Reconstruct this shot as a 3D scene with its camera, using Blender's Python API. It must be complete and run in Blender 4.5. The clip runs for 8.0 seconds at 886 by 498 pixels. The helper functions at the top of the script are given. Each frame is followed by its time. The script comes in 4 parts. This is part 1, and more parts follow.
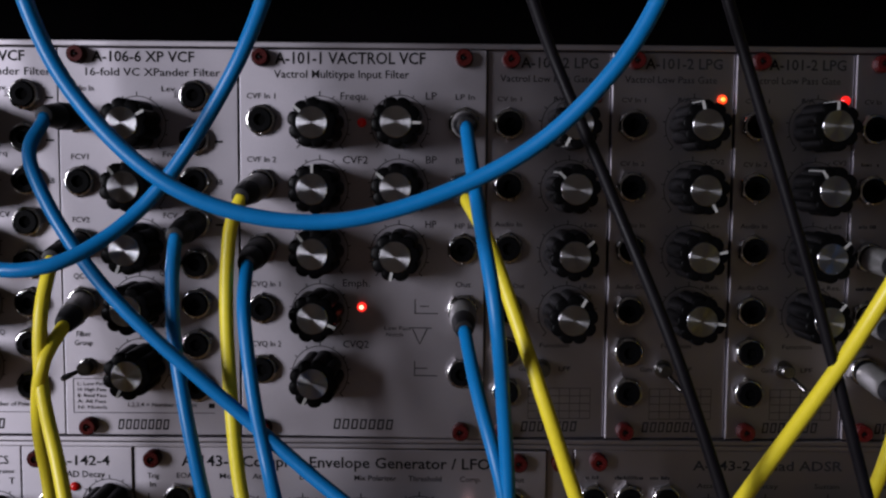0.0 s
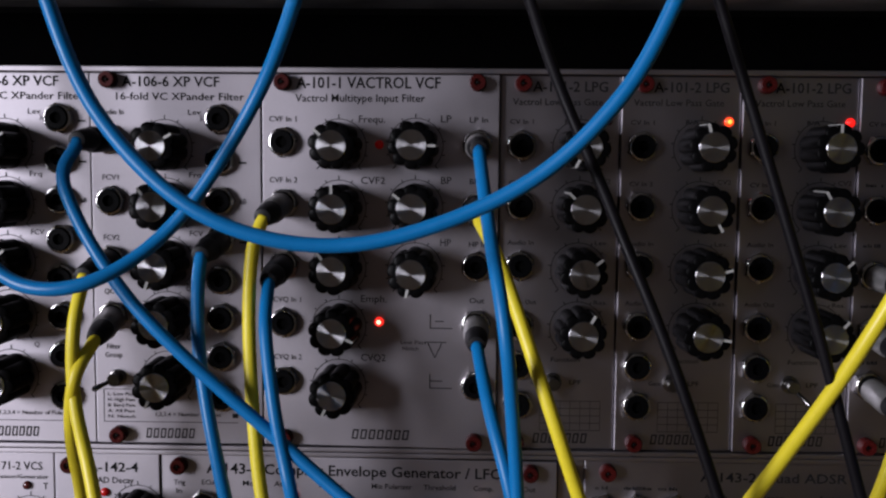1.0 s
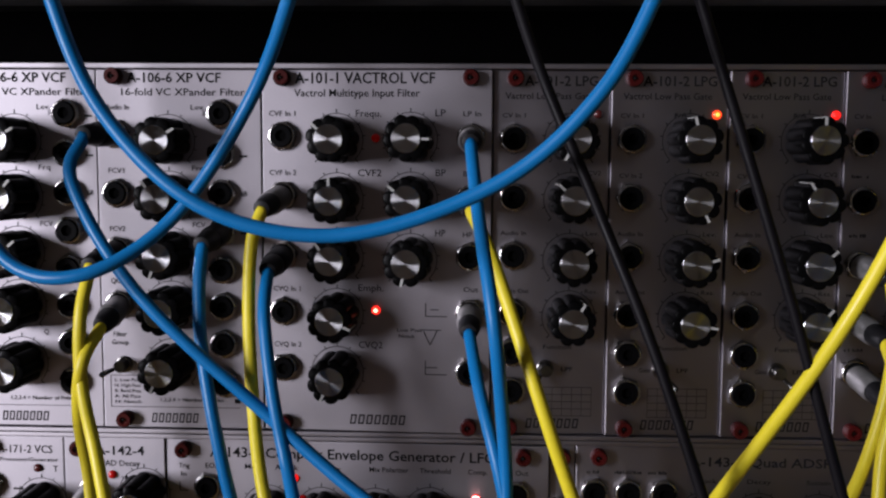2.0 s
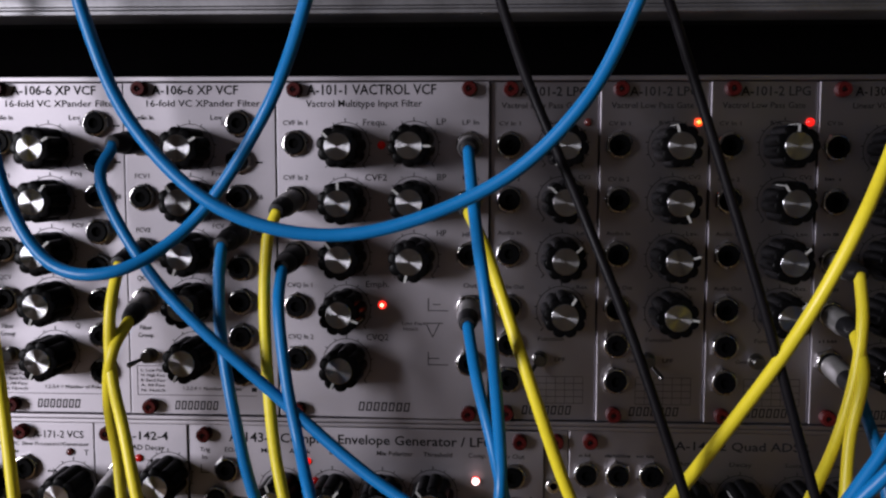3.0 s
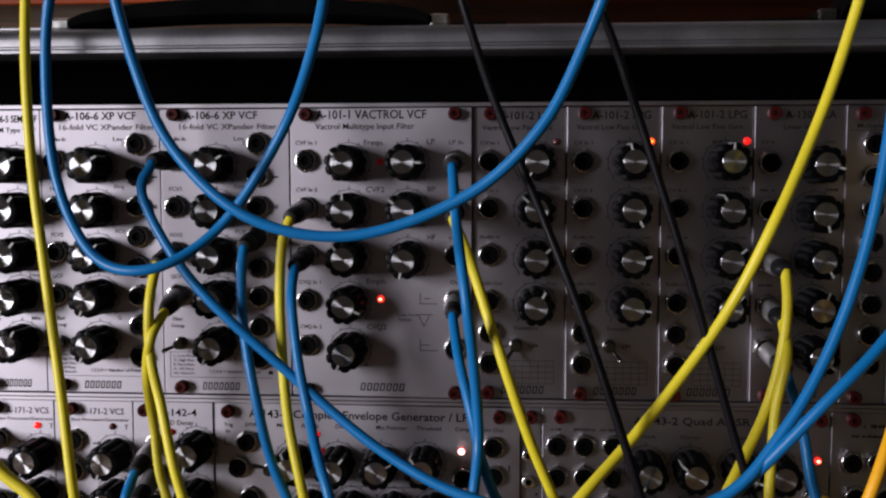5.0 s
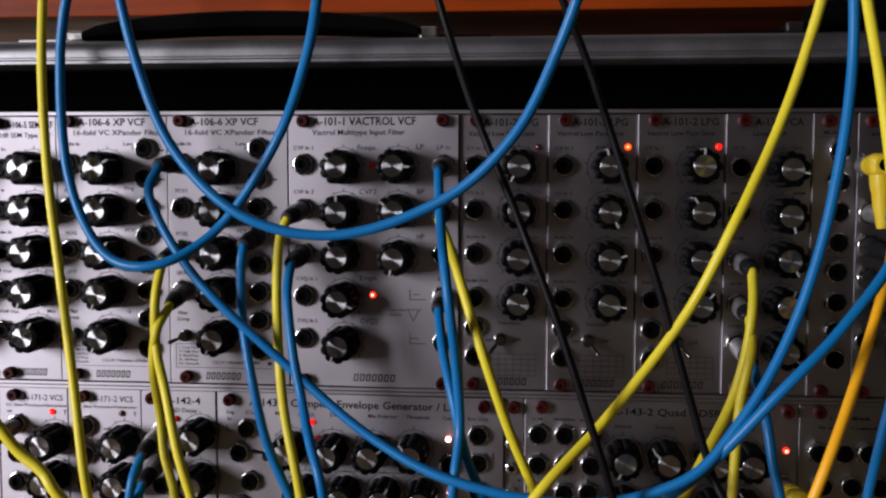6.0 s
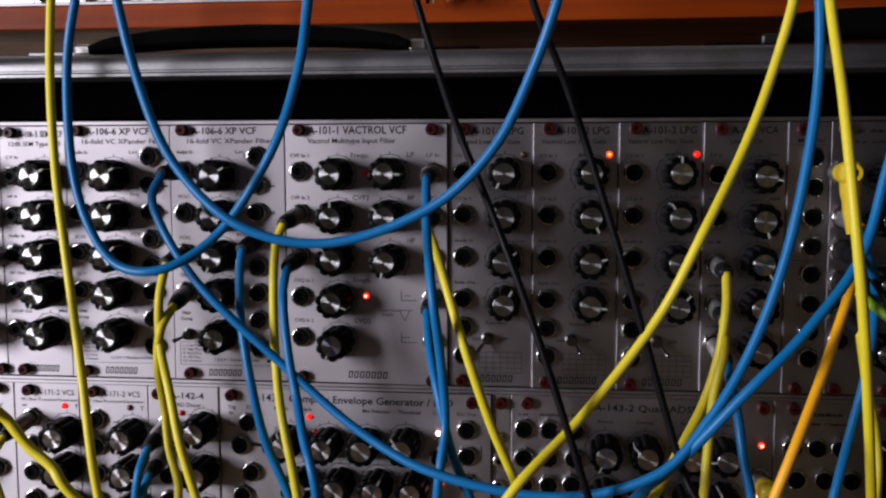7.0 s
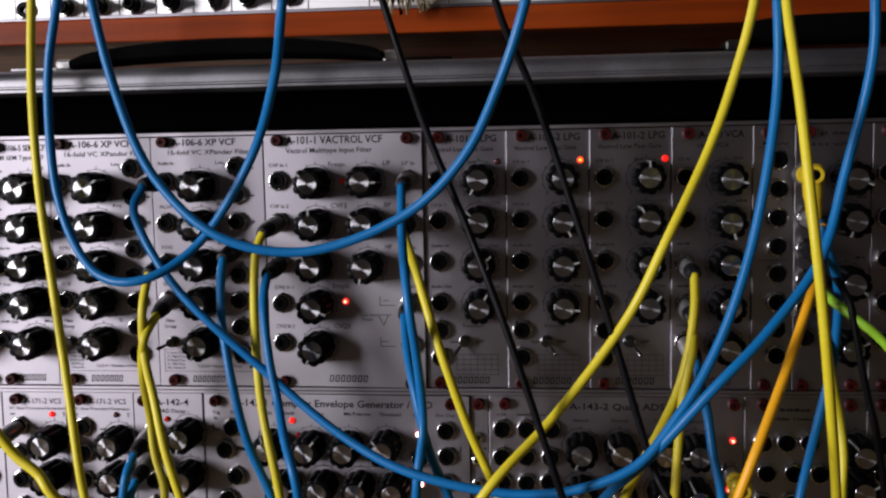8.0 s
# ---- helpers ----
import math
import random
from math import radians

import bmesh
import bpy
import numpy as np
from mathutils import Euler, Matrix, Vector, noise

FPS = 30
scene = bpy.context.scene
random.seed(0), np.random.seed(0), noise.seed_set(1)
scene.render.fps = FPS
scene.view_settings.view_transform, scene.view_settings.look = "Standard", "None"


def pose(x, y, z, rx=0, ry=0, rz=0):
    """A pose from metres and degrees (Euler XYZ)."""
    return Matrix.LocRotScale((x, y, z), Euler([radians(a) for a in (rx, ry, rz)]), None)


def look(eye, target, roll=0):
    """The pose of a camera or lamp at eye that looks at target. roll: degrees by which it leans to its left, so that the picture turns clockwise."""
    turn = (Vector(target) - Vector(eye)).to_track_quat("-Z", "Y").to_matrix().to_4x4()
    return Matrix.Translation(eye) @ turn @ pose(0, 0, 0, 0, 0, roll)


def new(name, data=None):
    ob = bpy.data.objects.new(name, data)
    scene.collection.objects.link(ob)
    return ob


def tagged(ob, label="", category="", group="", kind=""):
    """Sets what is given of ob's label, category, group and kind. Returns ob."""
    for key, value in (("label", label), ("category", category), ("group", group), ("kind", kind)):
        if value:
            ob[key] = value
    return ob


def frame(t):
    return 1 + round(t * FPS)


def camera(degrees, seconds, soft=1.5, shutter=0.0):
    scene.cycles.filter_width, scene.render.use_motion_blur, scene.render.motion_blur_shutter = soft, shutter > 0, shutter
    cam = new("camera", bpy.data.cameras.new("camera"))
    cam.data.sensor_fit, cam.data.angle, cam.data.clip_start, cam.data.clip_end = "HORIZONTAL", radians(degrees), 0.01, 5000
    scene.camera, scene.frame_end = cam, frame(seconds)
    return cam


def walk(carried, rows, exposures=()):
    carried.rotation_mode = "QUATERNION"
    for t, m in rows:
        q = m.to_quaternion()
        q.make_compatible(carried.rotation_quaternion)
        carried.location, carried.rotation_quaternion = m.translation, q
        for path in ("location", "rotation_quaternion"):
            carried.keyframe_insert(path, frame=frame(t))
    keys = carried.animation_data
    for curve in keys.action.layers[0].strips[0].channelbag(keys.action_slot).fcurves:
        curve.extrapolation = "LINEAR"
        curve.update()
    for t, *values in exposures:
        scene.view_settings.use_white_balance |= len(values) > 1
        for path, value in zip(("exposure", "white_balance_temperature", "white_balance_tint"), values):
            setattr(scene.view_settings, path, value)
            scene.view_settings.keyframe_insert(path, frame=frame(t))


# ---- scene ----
cam = camera(49.6, 8.0, 2.3)
PATH = [
    (0, (0.065, -0.318, 0.09), (0.078, 1.675, -0.076), 0.5),
    (0.2, (0.0639, -0.3242, 0.0951), (0.0573, 1.6690, -0.0614), 0.7),
    (0.5, (0.063, -0.329, 0.099), (0.052, 1.664, -0.063), 0.9),
    (1, (0.069, -0.329, 0.097), (0.027, 1.663, -0.07), 0.5),
    (1.5, (0.074, -0.331, 0.097), (0.01, 1.66, -0.081), 0.6),
    (1.7, (0.0752, -0.3333, 0.0970), (0.0060, 1.6575, -0.0869), 0.5),
    (2.8, (0.0812, -0.3581, 0.0977), (-0.0171, 1.6313, -0.0793), 0.1),
    (3, (0.083, -0.364, 0.098), (-0.024, 1.625, -0.079), 0.1),
    (3.5, (0.087, -0.38, 0.1), (-0.024, 1.609, -0.079), 0.2),
    (4, (0.086, -0.397, 0.096), (-0.024, 1.594, -0.068), 0.0),
    (4.5, (0.091, -0.41, 0.097), (-0.025, 1.58, -0.065), -0.1),
    (4.7, (0.0936, -0.4152, 0.0973), (-0.0335, 1.5748, -0.0535), -0.1),
    (5.8, (0.1093, -0.4439, 0.0977), (-0.0512, 1.5439, -0.0453), 0.1),
    (6, (0.114, -0.448, 0.098), (-0.066, 1.539, -0.044), 0.1),
    (6.5, (0.126, -0.456, 0.108), (-0.081, 1.528, -0.047), -0.4),
    (7, (0.131, -0.466, 0.11), (-0.092, 1.513, -0.07), -0.1),
    (7.5, (0.142, -0.477, 0.113), (-0.118, 1.498, -0.061), -0.3),
    (8, (0.14, -0.476, 0.114), (-0.067, 1.505, -0.068), -1.0),
]
walk(cam, [(t, look(eye, target, roll)) for t, eye, target, roll in PATH],
     [(0, -0.66, 6300, 14), (0.5, -0.66, 6320, 14), (1.5, -0.40, 6400, 14), (4.5, -0.50, 6550, 13), (8, -0.54, 6600, 13)])

# ---- light ----
world = bpy.data.worlds.new("world")
scene.world = world
world.use_nodes = True
wn = world.node_tree
sky = wn.nodes.new("ShaderNodeTexSky")
sky.sky_type, sky.sun_disc = "NISHITA", False
sky.sun_elevation, sky.sun_rotation = radians(35), radians(230)
wn.links.new(sky.outputs["Color"], wn.nodes["Background"].inputs["Color"])
wn.nodes["Background"].inputs["Strength"].default_value = 0.1


def window_light(name, centre, toward, w, h, watts, color):
    data = bpy.data.lights.new(name, "AREA")
    data.shape, data.size, data.size_y, data.energy, data.color = "RECTANGLE", w, h, watts, color
    ob = new(name, data)
    ob.matrix_world = look(centre, toward)
    return ob


XW, XE, YS, YN, ZF, ZC = -1.35, 3.2, -3.4, 0.34, -0.93, 1.75
WIN_Y0, WIN_Y1, WIN_Z0, WIN_Z1 = -1.44, -0.88, -0.08, 0.6
window_light("window_daylight", (XW + 0.02, (WIN_Y0 + WIN_Y1) / 2, (WIN_Z0 + WIN_Z1) / 2), (0, (WIN_Y0 + WIN_Y1) / 2, (WIN_Z0 + WIN_Z1) / 2), WIN_Y1 - WIN_Y0, WIN_Z1 - WIN_Z0, 84, (0.937, 0.93, 1.0))


# ---- materials ----
def material(name, color, rough=0.5, metal=0.0, vary=0.15, grain=400.0, bump=0.0, blotch=30.0, rough_vary=0.1, coat=0.0, per_object=0.0, spec=0.5):
    """Principled surface with colour and gloss varied at two scales."""
    m = bpy.data.materials.new(name)
    m.use_nodes = True
    t = m.node_tree
    b = t.nodes["Principled BSDF"]
    b.inputs["Metallic"].default_value = metal
    b.inputs["Specular IOR Level"].default_value = spec
    b.inputs["Coat Weight"].default_value = coat
    b.inputs["Coat Roughness"].default_value = 0.2
    co = t.nodes.new("ShaderNodeTexCoord")
    fine, wide = t.nodes.new("ShaderNodeTexNoise"), t.nodes.new("ShaderNodeTexNoise")
    fine.inputs["Scale"].default_value, wide.inputs["Scale"].default_value = grain, blotch
    fine.inputs["Detail"].default_value, wide.inputs["Detail"].default_value = 3, 4
    for n in (fine, wide):
        t.links.new(co.outputs["Object"], n.inputs["Vector"])
    mix = t.nodes.new("ShaderNodeMath")
    mix.operation = "ADD"
    t.links.new(fine.outputs["Fac"], mix.inputs[0])
    t.links.new(wide.outputs["Fac"], mix.inputs[1])
    ramp = t.nodes.new("ShaderNodeMapRange")
    ramp.inputs["From Min"].default_value, ramp.inputs["From Max"].default_value = 0.6, 1.4
    ramp.inputs["To Min"].default_value, ramp.inputs["To Max"].default_value = 1 - vary, 1 + vary
    t.links.new(mix.outputs[0], ramp.inputs["Value"])
    mul = t.nodes.new("ShaderNodeVectorMath")
    mul.operation = "SCALE"
    mul.inputs[0].default_value = color
    if per_object:
        info, pm = t.nodes.new("ShaderNodeObjectInfo"), t.nodes.new("ShaderNodeMath")
        pm.operation, pm.inputs[1].default_value, pm.inputs[2].default_value = "MULTIPLY_ADD", per_object, 1 - per_object / 2
        t.links.new(info.outputs["Random"], pm.inputs[0])
        pp = t.nodes.new("ShaderNodeMath")
        pp.operation = "MULTIPLY"
        t.links.new(pm.outputs[0], pp.inputs[0])
        t.links.new(ramp.outputs["Result"], pp.inputs[1])
        t.links.new(pp.outputs[0], mul.inputs["Scale"])
    else:
        t.links.new(ramp.outputs["Result"], mul.inputs["Scale"])
    t.links.new(mul.outputs["Vector"], b.inputs["Base Color"])
    rr = t.nodes.new("ShaderNodeMapRange")
    rr.inputs["From Min"].default_value, rr.inputs["From Max"].default_value = 0.3, 0.7
    rr.inputs["To Min"].default_value, rr.inputs["To Max"].default_value = max(0.03, rough - rough_vary), min(1, rough + rough_vary)
    t.links.new(wide.outputs["Fac"], rr.inputs["Value"])
    t.links.new(rr.outputs["Result"], b.inputs["Roughness"])
    if bump:
        bp = t.nodes.new("ShaderNodeBump")
        bp.inputs["Strength"].default_value, bp.inputs["Distance"].default_value = bump, 0.0004
        t.links.new(fine.outputs["Fac"], bp.inputs["Height"])
        t.links.new(bp.outputs["Normal"], b.inputs["Normal"])
    return m


def brushed_cap():
    m = material("turned_aluminium", (0.37, 0.37, 0.385), 0.22, 1.0, 0.06, 2500, 0.0, 200, 0.04)
    t = m.node_tree
    b = t.nodes["Principled BSDF"]
    tan = t.nodes.new("ShaderNodeTangent")
    tan.direction_type, tan.axis = "RADIAL", "Z"
    b.inputs["Anisotropic"].default_value = 1.0
    b.inputs["Anisotropic Rotation"].default_value = 0.25
    t.links.new(tan.outputs["Tangent"], b.inputs["Tangent"])
    return m


def satin_metal(name, color, rough, base, vary=0.05, grain=1800, blotch=25, brushed=0.0):
    """Anodised sheet: a satin microfacet sheen over a little diffuse scatter."""
    m = material(name, color, rough, 0.0, vary, grain, 0.06, blotch, 0.035, 0, 0.05)
    t = m.node_tree
    b, out = t.nodes["Principled BSDF"], t.nodes["Material Output"]
    sheen, soft, mix = (t.nodes.new(k) for k in ("ShaderNodeBsdfAnisotropic", "ShaderNodeBsdfDiffuse", "ShaderNodeMixShader"))
    sheen.distribution = "BECKMANN"
    if brushed:
        along = t.nodes.new("ShaderNodeCombineXYZ")
        along.inputs[0].default_value = 1.0
        sheen.inputs["Anisotropy"].default_value = brushed
        t.links.new(along.outputs[0], sheen.inputs["Tangent"])
    for shader in (sheen, soft):
        t.links.new(b.inputs["Base Color"].links[0].from_socket, shader.inputs["Color"])
        t.links.new(b.inputs["Normal"].links[0].from_socket, shader.inputs["Normal"])
    t.links.new(b.inputs["Roughness"].links[0].from_socket, sheen.inputs["Roughness"])
    mix.inputs["Fac"].default_value = base
    t.links.new(sheen.outputs[0], mix.inputs[1])
    t.links.new(soft.outputs[0], mix.inputs[2])
    t.links.new(mix.outputs[0], out.inputs["Surface"])
    return m


def wood(name, dark, light, rough, scale, spec=0.12):
    m = material(name, light, rough, 0, 0.1, 300, 0.2, 12, spec=spec)
    t = m.node_tree
    b = t.nodes["Principled BSDF"]
    co, mp, nz, rp = (t.nodes.new(k) for k in ("ShaderNodeTexCoord", "ShaderNodeMapping", "ShaderNodeTexNoise", "ShaderNodeValToRGB"))
    mp.inputs["Scale"].default_value = (2 * scale, 40 * scale, 40 * scale)
    nz.inputs["Scale"].default_value, nz.inputs["Detail"].default_value = 2.0, 6
    rp.color_ramp.elements[0].color, rp.color_ramp.elements[1].color = (*dark, 1), (*light, 1)
    rp.color_ramp.elements[0].position, rp.color_ramp.elements[1].position = 0.3, 0.7
    t.links.new(co.outputs["Object"], mp.inputs["Vector"])
    t.links.new(mp.outputs["Vector"], nz.inputs["Vector"])
    t.links.new(nz.outputs["Fac"], rp.inputs["Fac"])
    t.links.new(rp.outputs["Color"], b.inputs["Base Color"])
    return m


def glowing(name, color, strength):
    m = bpy.data.materials.new(name)
    m.use_nodes = True
    b = m.node_tree.nodes["Principled BSDF"]
    b.inputs["Base Color"].default_value = (*color, 1)
    b.inputs["Roughness"].default_value = 0.2
    b.inputs["Emission Color"].default_value = (*color, 1)
    b.inputs["Emission Strength"].default_value = strength
    return m


def clear_glass():
    m = bpy.data.materials.new("window_glass")
    m.use_nodes = True
    b = m.node_tree.nodes["Principled BSDF"]
    b.inputs["Transmission Weight"].default_value, b.inputs["Roughness"].default_value, b.inputs["IOR"].default_value = 1, 0.0, 1.45
    return m


PANEL = satin_metal("anodised_aluminium", (0.305, 0.287, 0.312), 0.56, 0.03, brushed=0.17)
RAIL = satin_metal("bare_aluminium", (0.33, 0.31, 0.335), 0.56, 0.03, brushed=0.17)
RIM = material("case_aluminium", (0.215, 0.212, 0.222), 0.45, 1.0, 0.12, 700, 0.1, 25, 0.12)
INK = material("black_print", (0.008, 0.008, 0.009), 0.7, 0, 0.2, spec=0.08)
KNOB = material("black_knob_plastic", (0.0018, 0.0018, 0.002), 0.4, 0, 0.25, 900, 0.08, 80, 0.08, spec=0.05)
CAP = brushed_cap()
WHITE = material("white_pointer", (0.33, 0.33, 0.32), 0.5, 0, 0.05)
NICKEL = material("nickel", (0.62, 0.61, 0.59), 0.22, 1.0, 0.12, 900, 0, 120, 0.1)
BARREL = satin_metal("plug_barrel_nickel", (0.42, 0.415, 0.41), 0.36, 0.2, 0.12, 900, 120)
NUTMETAL = satin_metal("satin_nickel", (0.47, 0.46, 0.45), 0.27, 0.0, 0.15, 900, 120)
DARKNUT = satin_metal("dull_nickel", (0.15, 0.146, 0.142), 0.3, 0.02, 0.2, 900, 120)
BUSH = material("black_socket_plastic", (0.002, 0.002, 0.0023), 0.4, 0, 0.2, spec=0.05)
# near-black for discs that stand in for the darkness inside a bore
HOLE_SHADE = material("painted_hole_shade", (0.0015, 0.0015, 0.0015), 0.8, spec=0.02)
SCREW = material("dark_red_nylon", (0.038, 0.0034, 0.0032), 0.3, 0, 0.2, 900, 0, 60, 0.1, 0, 0.35, spec=0.3)
BOOT = material("black_rubber", (0.006, 0.006, 0.007), 0.5, 0, 0.2, 700, 0.1, spec=0.22)
BLUE = material("blue_cable_jacket", (0.0012, 0.122, 0.325), 0.38, 0, 0.07, 500, 0.08, 40, 0.06, 0.0, spec=0.26)
YELLOW = material("yellow_cable_jacket", (0.60, 0.50, 0.02), 0.42, 0, 0.07, 500, 0.08, 40, 0.06, 0.0, spec=0.38)
ORANGE = material("amber_cable_jacket", (0.72, 0.34, 0.008), 0.42, 0, 0.07, 500, 0.08, 40, 0.06, 0.0, spec=0.38)
GREEN = material("green_cable_jacket", (0.28, 0.55, 0.03), 0.42, 0, 0.07, 500, 0.08, 40, 0.06, 0.0, spec=0.38)
BLACK = material("black_cable_jacket", (0.0035, 0.003, 0.004), 0.5, 0, 0.2, 500, 0.1, 40, spec=0.1)
YPLUG = material("yellow_plug_plastic", (0.70, 0.50, 0.02), 0.4, 0, 0.08)
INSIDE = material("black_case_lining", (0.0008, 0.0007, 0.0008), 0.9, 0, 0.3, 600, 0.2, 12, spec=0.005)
SHELL = material("black_case_shell", (0.006, 0.006, 0.006), 0.6, 0, 0.2, 300, 0.3, 10, spec=0.2)
LEATHER = material("black_handle_leather", (0.0022, 0.0021, 0.002), 0.8, 0, 0.3, 500, 0.4, 40, spec=0.012)
REDWOOD = wood("red_orange_wood", (0.09, 0.011, 0.001), (0.28, 0.041, 0.002), 0.48, 1.0, 0.12)
TABLEWOOD = wood("table_wood", (0.16, 0.09, 0.045), (0.30, 0.18, 0.09), 0.5, 0.3)
FLOORWOOD = wood("floor_wood", (0.06, 0.035, 0.02), (0.11, 0.065, 0.035), 0.5, 0.15)
# unseen walls: beige darkened in the colour to cut bounced fill light
SHADED_PLASTER = material("shaded_beige_plaster", (0.14, 0.122, 0.102), 0.9, 0, 0.06, 120, 0.3, 3)
# north wall: same beige lightened to brighten the shaded gap above the case
LIT_PLASTER = material("lightened_beige_plaster", (0.45, 0.39, 0.29), 0.9, 0, 0.06, 120, 0.3, 3)
# unseen ceiling, given a dark colour so that little light bounces back
DIM_CEILING = material("darkened_ceiling_paint", (0.11, 0.105, 0.1), 0.9, 0, 0.05, 120, 0.2, 3)
FRAMEPAINT = material("window_frame_paint", (0.75, 0.74, 0.70), 0.5, 0, 0.05)
UPPERPANEL = satin_metal("white_panel", (0.84, 0.82, 0.83), 0.56, 0.25, 0.04, 1500, 25)
ROPE = material("fibre_cord", (0.30, 0.24, 0.13), 0.9, 0, 0.35, 300, 0.5, 60)
GLASS = clear_glass()
LED_HOT = glowing("red_led_bright", (1.0, 0.025, 0.015), 2.2)
LED_ON = glowing("red_led_lit", (1.0, 0.015, 0.010), 1.4)
LED_AMBER = glowing("orange_led_bright", (1.0, 0.06, 0.010), 2.2)
LED_DIM = glowing("red_led_faint", (0.35, 0.006, 0.005), 0.12)
CORE_PINK = glowing("pink_white_glow", (1.0, 0.42, 0.26), 5)
CORE_WHITE = glowing("white_hot_glow", (1.0, 0.62, 0.58), 9)
CORE_AMBER = glowing("amber_glow", (1.0, 0.36, 0.05), 2.8)
LED_OFF = material("red_led_dark", (0.06, 0.01, 0.01), 0.25, 0, 0.1)


# ---- mesh helpers (millimetres in, metres out) ----
MM = 0.001


def mesh_of(bm, mat, smooth=False, scale=MM):
    me = bpy.data.meshes.new("mesh")
    bmesh.ops.scale(bm, vec=(scale, scale, scale), verts=bm.verts)
    if smooth:
        for f in bm.faces:
            f.smooth = True
    bm.to_mesh(me)
    bm.free()
    me.materials.append(mat)
    return me


def part(name, me, parent, at=(0, 0, 0), spin=0.0, label=""):
    """A mesh under a thing, at millimetres in the parent's frame, turned about its own axis."""
    ob = new(name, me)
    ob.parent = parent
    ob.matrix_local = Matrix.Translation(Vector(at) * MM) @ Matrix.Rotation(radians(spin), 4, "Z")
    return tagged(ob, label)


def box(bm, x0, x1, y0, y1, z0, z1, bevel=0.0, segs=2):
    r = bmesh.ops.create_cube(bm, size=1)
    vs = r["verts"]
    for v in vs:
        v.co = Vector((x0 + (v.co.x + 0.5) * (x1 - x0), y0 + (v.co.y + 0.5) * (y1 - y0), z0 + (v.co.z + 0.5) * (z1 - z0)))
    if bevel:
        es = list({e for v in vs for e in v.link_edges})
        bmesh.ops.bevel(bm, geom=es, offset=bevel, segments=segs, affect="EDGES", profile=0.5)
    return bm


def lathe(bm, rings, n=24, lobes=0, depth=0.0, close_top=True, close_bottom=True):
    """Rings of (radius, height), joined into a turned body; lobes scallop it."""
    rows = []
    for r, z in rings:
        row = []
        for i in range(n):
            a = 2 * math.pi * i / n
            rr = r
            if lobes:
                rr = r * (1 + depth * (abs(math.cos(lobes * a / 2)) ** 0.6 - 0.75))
            row.append(bm.verts.new((rr * math.cos(a), rr * math.sin(a), z)))
        rows.append(row)
    for p, q in zip(rows, rows[1:]):
        for i in range(n):
            bm.faces.new((p[i], p[(i + 1) % n], q[(i + 1) % n], q[i]))
    if close_top:
        bm.faces.new(rows[-1])
    if close_bottom:
        bm.faces.new(rows[0][::-1])
    return bm


def soften(me, degrees=40):
    """Smooth faces, with sharp edges where they meet at more than the angle."""
    bm = bmesh.new()
    bm.from_mesh(me)
    for f in bm.faces:
        f.smooth = True
    for e in bm.edges:
        if len(e.link_faces) == 2 and e.calc_face_angle(0) > radians(degrees):
            e.smooth = False
    bm.to_mesh(me)
    bm.free()
    return me


# ---- shared meshes for knobs, sockets, screws ----
bm = lathe(bmesh.new(), [(7.9, 0.6), (7.85, 5), (7.72, 14.9), (7.55, 15.6), (7.2, 15.9), (5.1, 15.9)], 72, 9, 0.16)
KNOB_BODY = soften(mesh_of(bm, KNOB), 50)
bm = lathe(bmesh.new(), [(4.95, 15.4), (4.95, 16.3), (4.75, 16.5)], 40)
KNOB_CAP = soften(mesh_of(bm, CAP), 25)
bm = bmesh.new()
box(bm, -0.42, 0.42, 5.0, 7.8, 15.86, 16.1)
side = [bm.verts.new((x, y + d, z)) for x in (-0.4, 0.4) for y, z in ((7.72, 15.2), (7.86, 5.5)) for d in (-0.5, 0.1)]
for quad in ((0, 2, 3, 1), (4, 5, 7, 6), (0, 1, 5, 4), (2, 6, 7, 3), (1, 3, 7, 5), (0, 4, 6, 2)):
    bm.faces.new([side[i] for i in quad])
bmesh.ops.recalc_face_normals(bm, faces=bm.faces)
KNOB_POINTER = mesh_of(bm, WHITE)
bm = lathe(bmesh.new(), [(5.4, 0), (5.4, 1.25), (5.1, 1.6), (4.3, 1.6)], 6)
lathe(bm, [(4.95, 1.3), (4.95, 1.75), (4.85, 2.05), (4.62, 2.27), (4.4, 2.36), (4.1, 2.4)], 28, close_top=False, close_bottom=False)
NUT = soften(mesh_of(bm, NUTMETAL), 32)
bm = lathe(bmesh.new(), [(4.1, 0), (4.1, 3.0), (3.7, 3.5), (1.95, 3.5), (1.95, -6)], 28, close_top=False, close_bottom=False)
SOCKET = soften(mesh_of(bm, BUSH), 40)
# flat disc just inside the bore, painted as its shade
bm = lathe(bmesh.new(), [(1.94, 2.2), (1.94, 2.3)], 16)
SOCKET_SHADE = mesh_of(bm, HOLE_SHADE)
bm = lathe(bmesh.new(), [(2.9, 0.1), (2.9, 3.4), (2.5, 4.0), (1.3, 4.0), (1.2, 3.2)], 24)
SCREW_HEAD = soften(mesh_of(bm, SCREW), 40)
bm = lathe(bmesh.new(), [(0.55, 3.1), (0.55, 3.6), (0.3, 3.8)], 12)
SCREW_CORE = soften(mesh_of(bm, KNOB), 40)
bm = lathe(bmesh.new(), [(1.55, 0), (1.55, 0.5), (1.35, 0.95), (0.75, 1.3), (0.2, 1.45)], 16)
LEDS = {}
LED_CORE = {k: mesh_of(lathe(bmesh.new(), [(0.8, 1.0), (0.75, 1.5), (0.4, 1.75)], 12), mat, True) for k, mat in (("hot", CORE_PINK), ("amber", CORE_AMBER))}
